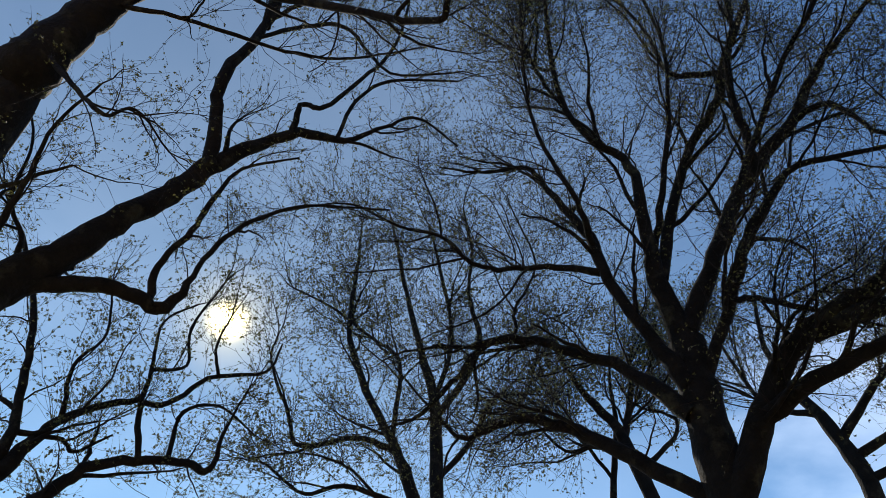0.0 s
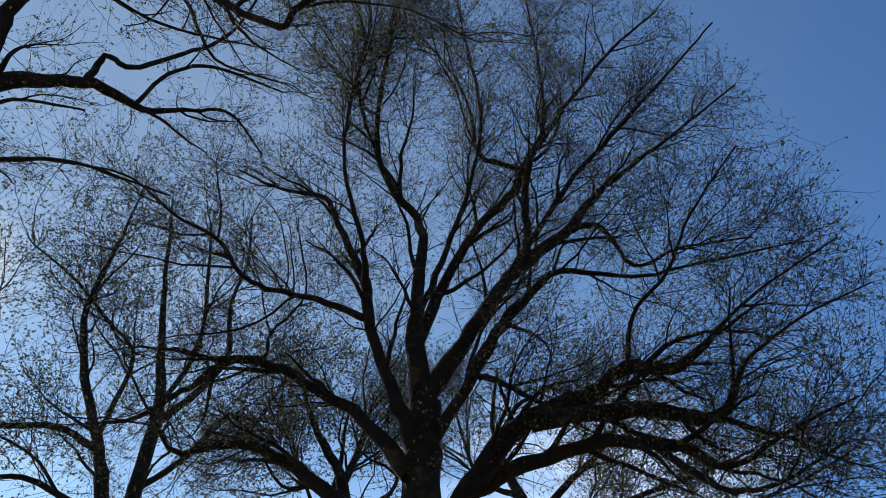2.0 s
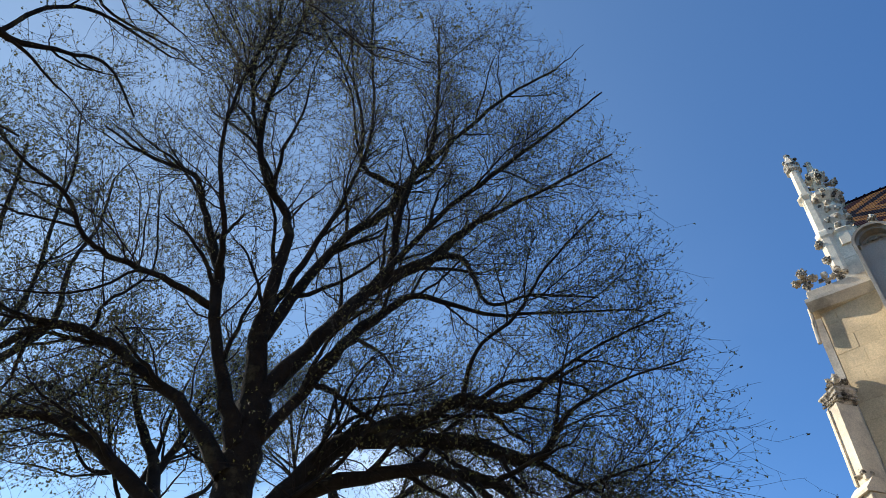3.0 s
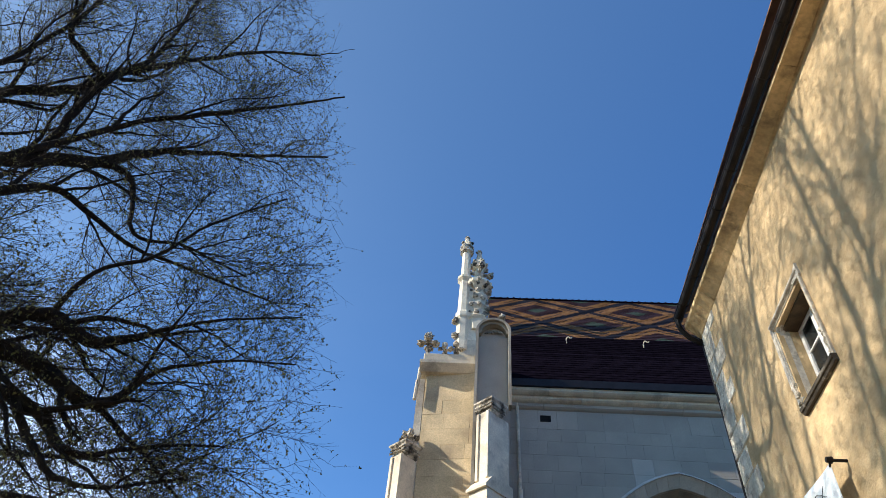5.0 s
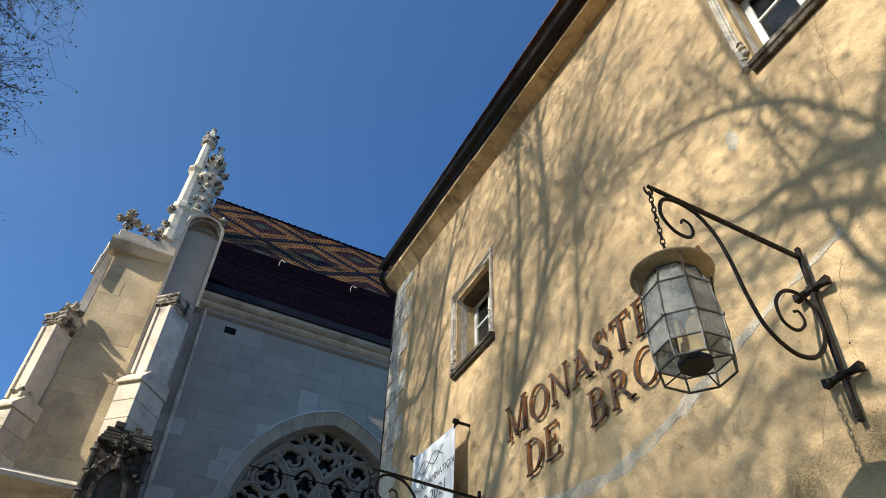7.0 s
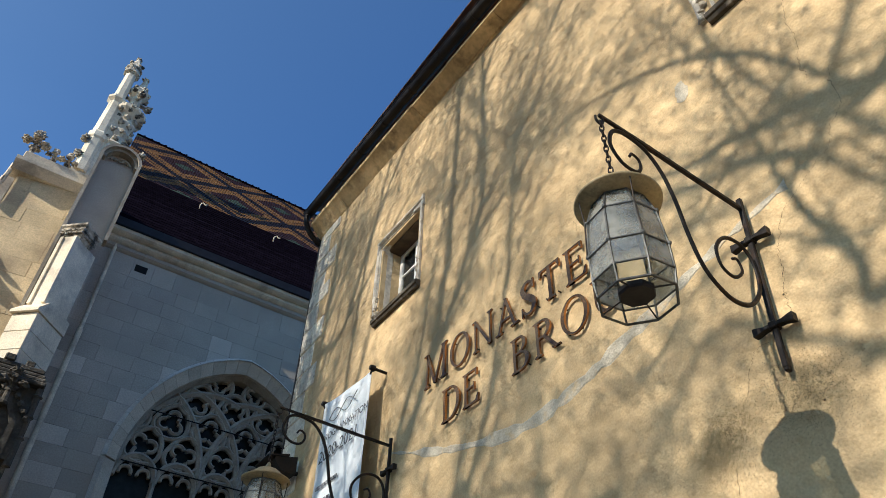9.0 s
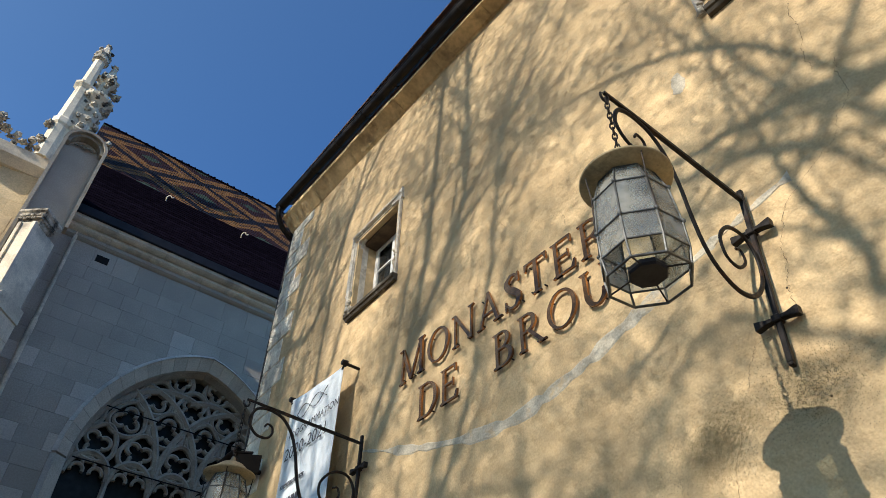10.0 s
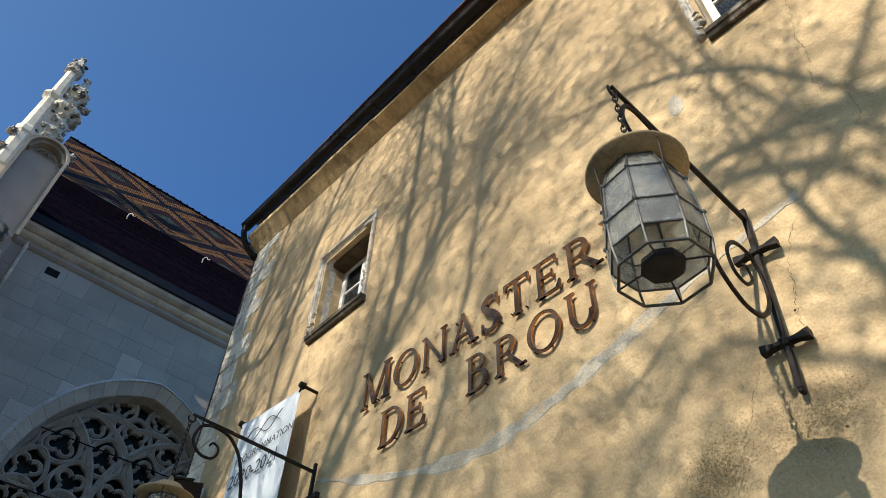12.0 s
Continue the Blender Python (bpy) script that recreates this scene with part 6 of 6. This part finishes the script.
limb(b_limbs, (-19.95, 5.14, 5.36, 0.27), (-20, 4.9, 9.38, 0.256), (-20.04, 4.71, 12.41, 0.224), (-20.17, 3.99, 15, 0.14), (-20.27, 3.3, 17.43, 0.096), (-20.33, 2.79, 19.61, 0.067), (-20.36, 2.46, 20.78, 0.046))
limb(b_limbs, (-20.2, 3.77, 6.66, 0.251), (-20.4, 3.55, 9.35, 0.24), (-20.62, 3.22, 11.25, 0.182), (-20.88, 2.25, 13.5, 0.146), (-21.09, 1.61, 15.59, 0.124), (-21.26, 1.54, 18.9, 0.078), (-21.43, 1.45, 20.83, 0.047))
limb(b_limbs, (-20.03, 4.77, 12.01, 0.148), (-19.6, 5.72, 13.63, 0.134), (-19.32, 6.03, 14.86, 0.118), (-19.23, 5.56, 16.65, 0.082), (-19.02, 5.58, 18.35, 0.064), (-18.92, 5.16, 20.49, 0.045))
limb(b_limbs, (-20.28, 3.22, 10.73, 0.142), (-20.19, 2.1, 10.99, 0.106), (-20.05, 0.6, 10.42, 0.086), (-19.84, 0.07, 11.36, 0.07), (-19.6, -0.76, 12.88, 0.045), (-19.4, -0.74, 13.61, 0.037))
limb(b_limbs, (-20.01, 4.85, 9.76, 0.121), (-20.02, 5.89, 11.2, 0.109), (-20.02, 6.84, 13.18, 0.087), (-19.99, 7.74, 13.1, 0.068), (-19.95, 8.57, 15.75, 0.042))
limb(b_limbs, (-20.24, 3.5, 11.52, 0.109), (-20.74, 3.54, 14.32, 0.09), (-21.36, 2.51, 15.45, 0.073), (-21.95, 0.67, 16.99, 0.054), (-22.41, -0.75, 17.83, 0.045))
limb(b_limbs, (-20.04, 4.67, 12.41, 0.112), (-19.62, 5.09, 14.87, 0.089), (-19.4, 4.5, 17.59, 0.073), (-19.17, 3.91, 19.49, 0.043))
limb(b_limbs, (-20.24, 3.56, 8.99, 0.118), (-20.07, 1.95, 9.39, 0.084), (-19.77, 1.01, 8.91, 0.065), (-19.43, -0.25, 9.52, 0.04))
limb(c_limbs, (-22.03, 11.31, 7.03, 0.161), (-21.88, 11.62, 10.93, 0.149), (-21.71, 11.96, 13.5, 0.116), (-21.72, 11.95, 15.6, 0.072), (-21.64, 12.1, 17.2, 0.045))
limb(c_limbs, (-21.77, 11.84, 12.63, 0.093), (-21.53, 13, 15, 0.077), (-21.43, 13.84, 16.8, 0.040))
limb(c_limbs, (-21.84, 11.7, 11.78, 0.091), (-22.03, 10.52, 13.43, 0.074), (-22.15, 9.34, 15.69, 0.046), (-21.88, 9.12, 16.9, 0.030))
limb(d_limbs, (-8.47, -3.71, 1.98, 0.39), (-8.19, -4.26, 3.88, 0.417), (-7.99, -4.6, 5.49, 0.415))
limb(d_limbs, (-8.05, -4.51, 4.95, 0.352), (-8.34, -3.79, 7.04, 0.349), (-8.45, -3.32, 7.69, 0.287), (-8.54, -2.85, 8.61, 0.247), (-8.65, -2.26, 9.49, 0.216), (-8.68, -1.83, 10.32, 0.208), (-8.73, -1.21, 11.08, 0.146), (-8.75, -0.49, 11.7, 0.119), (-8.72, 0.37, 11.72, 0.076), (-8.61, 1.08, 12.24, 0.045), (-8.47, 1.71, 12.54, 0.034), (-8.24, 2.5, 11.69, 0.022))
limb(d_limbs, (-8.54, -1.78, 10.2, 0.166), (-8.22, -1.9, 11.22, 0.141), (-7.92, -1.94, 11.97, 0.134), (-7.74, -1.51, 13.35, 0.099), (-7.49, -1.38, 14.87, 0.07), (-7.24, -1.21, 17.24, 0.038))
limb(d_limbs, (-7.76, -1.59, 12.96, 0.054), (-7.86, -0.62, 13.99, 0.052), (-7.83, 0.06, 14.02, 0.046), (-7.74, 0.98, 12.8, 0.033), (-7.49, 2.16, 12.9, 0.022))
limb(d_limbs, (-8.11, -4.4, 5.6, 0.238), (-8.41, -3.73, 6.86, 0.193), (-8.48, -3.45, 7.22, 0.159), (-8.73, -2.69, 7.57, 0.143), (-8.86, -2.12, 7.52, 0.128), (-8.91, -1.77, 7.44, 0.12), (-8.91, -1.54, 8.12, 0.063), (-8.92, -1.23, 9.03, 0.052), (-8.97, -0.63, 9.75, 0.045), (-8.98, 0.1, 10.16, 0.031), (-8.91, 1.42, 10.34, 0.021))
limb(d_limbs, (-8.89, -2.04, 7.56, 0.086), (-8.77, -2, 8.25, 0.066), (-8.72, -1.73, 8.86, 0.06), (-8.64, -1.55, 9.6, 0.052), (-8.58, -1.25, 10.32, 0.035), (-8.6, -0.36, 10.89, 0.021))
limb(d_limbs, (-8.58, -0.49, 11.51, 0.085), (-8.46, -0.5, 12.23, 0.066), (-8.38, -0.12, 12.17, 0.06), (-8.29, 0.47, 13.16, 0.051), (-8.15, 1.03, 14.37, 0.042), (-8.02, 1.21, 16.53, 0.033))
limb(d_limbs, (-8.54, 0.25, 11.65, 0.054), (-8.51, 0.44, 12.7, 0.045), (-8.47, 1.04, 13.51, 0.041), (-8.25, 2.44, 13.73, 0.024))
limb(d_limbs, (-7.63, -4.42, 5.17, 0.376), (-7.08, -4.49, 9.37, 0.528), (-6.77, -4.17, 9.88, 0.494), (-6.53, -3.74, 10.73, 0.361), (-6.26, -3.34, 11.35, 0.273), (-6.03, -2.86, 13.09, 0.192), (-5.79, -2.38, 15.6, 0.108))
limb(d_limbs, (-5.72, -2.94, 10.31, 0.056), (-6.16, -2.27, 10.92, 0.043), (-6.66, -1.05, 11.31, 0.037), (-6.93, 0.04, 11.77, 0.029), (-7.02, 1.19, 12.61, 0.021))
limb(d_limbs, (-5.81, -3.18, 9.18, 0.059), (-5.99, -2.86, 8.69, 0.044), (-6.12, -2.61, 8.41, 0.033), (-6.24, -2.34, 8.76, 0.023), (-6.45, -1.79, 8.31, 0.015))
limb(d_limbs, (-7.86, -4.04, 6.33, 0.106), (-7.52, -3.82, 7.22, 0.073), (-7.18, -3.6, 7.89, 0.045), (-6.81, -3.45, 8.77, 0.031), (-6.56, -3.07, 9.47, 0.02))
limb(d_limbs, (-8.23, -3.76, 7.02, 0.069), (-8.27, -3.78, 7.76, 0.049), (-8.13, -4.17, 8.41, 0.037), (-8.1, -4.32, 9.58, 0.027), (-7.86, -4.82, 10.53, 0.018))
# three high limbs added to throw bough shadows across the wing wall
limb(d_limbs, (-7.78, -1.52, 13.4, 0.11), (-7.28, -1.38, 15.42, 0.118), (-6.9, -0.62, 18.26, 0.111), (-6.46, 0.96, 21.63, 0.089), (-5.54, 2.85, 22.76, 0.053))
limb(d_limbs, (-5.86, -3.1, 10.77, 0.207), (-5.72, -2.55, 13.02, 0.189), (-5.73, -1.55, 15.73, 0.165), (-5.7, 0.28, 17.69, 0.122), (-5.12, 2.14, 16.83, 0.055), (-4.17, 3.41, 15.77, 0.02))
limb(d_limbs, (-5.78, -2.39, 13.88, 0.129), (-5.32, -2.2, 16.71, 0.112), (-5.18, -1.16, 20.69, 0.086), (-4.94, 0.48, 24.19, 0.045))
limb(e_limbs, (-13.12, -5.57, 1.61, 0.342), (-13.03, -5.77, 3.26, 0.336), (-13.23, -5.32, 4.9, 0.283), (-13.5, -4.66, 6.32, 0.208), (-13.6, -4.37, 7.01, 0.141), (-13.75, -3.92, 7.69, 0.102), (-14, -3.04, 8.27, 0.083), (-14.17, -2.29, 8.42, 0.073), (-14.28, -1.66, 9.21, 0.064), (-14.41, -0.48, 9.64, 0.046), (-14.42, -0.24, 10.46, 0.027))
limb(e_limbs, (-13.13, -5.55, 4.24, 0.225), (-13.63, -3.83, 6, 0.156), (-13.64, -3.3, 6.61, 0.13), (-13.69, -2.47, 6.93, 0.111), (-13.72, -1.53, 7.01, 0.101), (-13.64, -1.06, 6.91, 0.079), (-13.51, -0.93, 7.74, 0.041), (-13.39, -0.67, 8.63, 0.024))
limb(e_limbs, (-13.63, -2.42, 6.94, 0.078), (-13.57, -2.69, 7.99, 0.069), (-13.56, -2.75, 9.03, 0.048), (-13.54, -2.83, 10.02, 0.031), (-13.66, -2.27, 10.68, 0.026))
limb(e_limbs, (-13.63, -1.89, 6.98, 0.067), (-13.64, -1.86, 8.03, 0.053), (-13.74, -1.18, 8.32, 0.036), (-13.8, -0.51, 7.94, 0.024))
limb(e_limbs, (-13.35, -5.04, 5.54, 0.168), (-13.46, -4.75, 6.89, 0.128), (-13.39, -4.94, 8.02, 0.101), (-13.25, -5.28, 9.48, 0.083), (-12.94, -5.97, 10.92, 0.062), (-12.53, -6.75, 12.04, 0.038))
limb(e_limbs, (-13.69, -4.11, 7.51, 0.067), (-13.51, -4.22, 8.61, 0.047), (-13.49, -3.85, 9.5, 0.036), (-13.27, -4.1, 10.65, 0.025))
limb(e_limbs, (-14.05, -2.83, 8.88, 0.055), (-14.06, -2.16, 9.28, 0.044), (-13.9, -2.28, 10.21, 0.039), (-13.84, -1.85, 11.57, 0.027))
limb(e_limbs, (-14.29, -1.55, 9.27, 0.051), (-14.07, -1.66, 9.98, 0.039), (-13.9, -1.5, 10.68, 0.027))
limb(e_limbs, (-13.46, -4.75, 7.01, 0.075), (-13.68, -3.91, 7.12, 0.055), (-13.7, -3.64, 6.93, 0.044), (-13.79, -3.07, 7.41, 0.023))
limb(f_limbs, (-20.04, 12.93, 7.53, 0.346), (-20.46, 12.2, 10.88, 0.306), (-20.79, 11.56, 13.01, 0.243), (-21.27, 10.56, 14.63, 0.148), (-21.54, 9.94, 15.96, 0.087), (-21.77, 9.37, 17.94, 0.057))
limb(f_limbs, (-20.72, 11.71, 12.61, 0.181), (-20.72, 12.23, 14.58, 0.128), (-20.86, 12.5, 16.2, 0.072), (-20.83, 13.06, 17.4, 0.045))
limb(f_limbs, (-20.6, 11.94, 11.82, 0.137), (-20.81, 10.78, 12.33, 0.098), (-20.96, 9.61, 11.99, 0.067), (-21.01, 8.55, 12.87, 0.039))
limb(f_limbs, (-20.54, 12.04, 11.44, 0.136), (-20.18, 13.18, 12.49, 0.101), (-20.23, 13.58, 13.51, 0.073), (-21.13, 12.52, 14.38, 0.054), (-21.65, 12.07, 15.89, 0.045))
limb(g_limbs, (-17.92, 18.93, 7.55, 0.401), (-18.06, 18.78, 11.08, 0.365), (-18.44, 18.39, 13.15, 0.279), (-19, 17.76, 14.99, 0.203), (-19.3, 17.41, 17.01, 0.119), (-19.15, 17.59, 19.28, 0.062))
limb(g_limbs, (-18.31, 18.53, 12.51, 0.211), (-17.18, 19.3, 13.93, 0.162), (-15.98, 20.05, 15.14, 0.121), (-15.01, 20.52, 16.65, 0.079), (-14.51, 20.6, 18.3, 0.046))
limb(g_limbs, (-18.18, 18.66, 11.88, 0.207), (-16.01, 20.36, 13, 0.146), (-14.18, 21.46, 13.61, 0.103), (-12.29, 22.39, 14.12, 0.061), (-10.71, 22.98, 14.6, 0.04))
limb(g_limbs, (-18.58, 18.24, 13.6, 0.152), (-19.83, 17.29, 14.41, 0.112), (-20.55, 16.92, 16.29, 0.083), (-21.17, 16.66, 18.67, 0.051))
limb(g_limbs, (-18.06, 18.78, 11.08, 0.182), (-15, 21.16, 12.1, 0.141), (-12.41, 22.61, 12.56, 0.098), (-10.21, 23.5, 13.12, 0.058), (-8.63, 23.91, 13.69, 0.038))
# boughs that lean over the forecourt, added overhead to shadow the wing wall
limb(d_limbs, (-5.72, -2.55, 12.95, 0.13), (-5.6, -1.2, 12.6, 0.11), (-5.28, 0.58, 11.55, 0.082), (-4.86, 0.89, 11.23, 0.069), (-4.43, 1.19, 11.14, 0.063), (-4.01, 1.53, 10.96, 0.051), (-3.59, 1.94, 10.8, 0.04), (-3.17, 2.37, 10.6, 0.027), (-2.75, 2.81, 10.54, 0.014))
limb(d_limbs, (-5.02, 1.12, 11.49, 0.042), (-4.67, 1.26, 11.65, 0.04), (-4.32, 1.53, 11.94, 0.036), (-3.97, 1.97, 12.15, 0.031), (-3.62, 2.43, 12.2, 0.024), (-3.27, 3.04, 12.23, 0.017), (-2.92, 3.62, 12.15, 0.014))
limb(d_limbs, (-5.9, -2.9, 11.6, 0.12), (-5.6, -1.0, 11.2, 0.085), (-4.6, 1.23, 9.81, 0.058), (-4.23, 1.4, 9.85, 0.054), (-3.86, 1.58, 9.97, 0.045), (-3.49, 1.71, 10.1, 0.036), (-3.12, 1.8, 10.21, 0.027), (-2.75, 1.87, 10.36, 0.018))
limb(d_limbs, (-4.43, 1.51, 10.32, 0.026), (-4.01, 1.8, 10.21, 0.023), (-3.59, 2.17, 9.96, 0.018), (-3.17, 2.52, 9.58, 0.014), (-2.75, 3.04, 8.97, 0.014))
limb(d_limbs, (-4.69, 1.44, 11.39, 0.028), (-4.1, 1.83, 10.98, 0.024), (-3.51, 2.16, 10.4, 0.017), (-2.92, 2.51, 9.88, 0.014))
limb(a_limbs, (-8.48, 4.25, 13.78, 0.04), (-8.42, 4.18, 14.34, 0.053), (-8.36, 4.08, 15.04, 0.063), (-8.31, 3.96, 15.77, 0.062), (-8.25, 3.91, 16.83, 0.062), (-8.2, 3.89, 18.22, 0.059), (-8.14, 3.59, 19.55, 0.044))
tree("large spreading lime tree, nearly bare, with small young leaves", a_limbs, 1, 18.0, 1.9, 165000, twig_r=0.0023, upward=0.03, leaf=0.020, girth=0.80, boughs=0.95, room=0.65, edge=(0.42, -0.185))
tree("tall bare tree with several slim upright stems", b_limbs, 2, 9.0, 2.7, 54000, twig_r=0.0042, upward=0.05, leaf=0.032, room=1.15)
tree("slender bare tree seen through larger crowns", c_limbs, 3, 9.0, 2.6, 34000, twig_r=0.0044, upward=0.06, leaf=0.034, boughs=0.9, room=1.1)
tree("old tree with heavy leaning limbs and sparse young leaves", d_limbs, 4, 4.0, 1.4, 36000, twig_r=0.0018, upward=0.04, leaf=0.017, boughs=0.35, room=0.95)
tree("bare tree with crooked pruned boughs against the sun", e_limbs, 5, 5.0, 1.7, 28000, twig_r=0.0025, upward=0.05, leaf=0.021, boughs=0.5, room=0.9)
tree("bare tree standing behind the large spreading tree", f_limbs, 6, 10.0, 3.0, 48000, twig_r=0.0046, upward=0.05, leaf=0.034, boughs=1.0, room=1.08)
tree("wide bare tree low behind the large spreading tree", g_limbs, 7, 10.0, 3.0, 56000, twig_r=0.0048, upward=0.05, leaf=0.036, boughs=1.0, room=1.06)
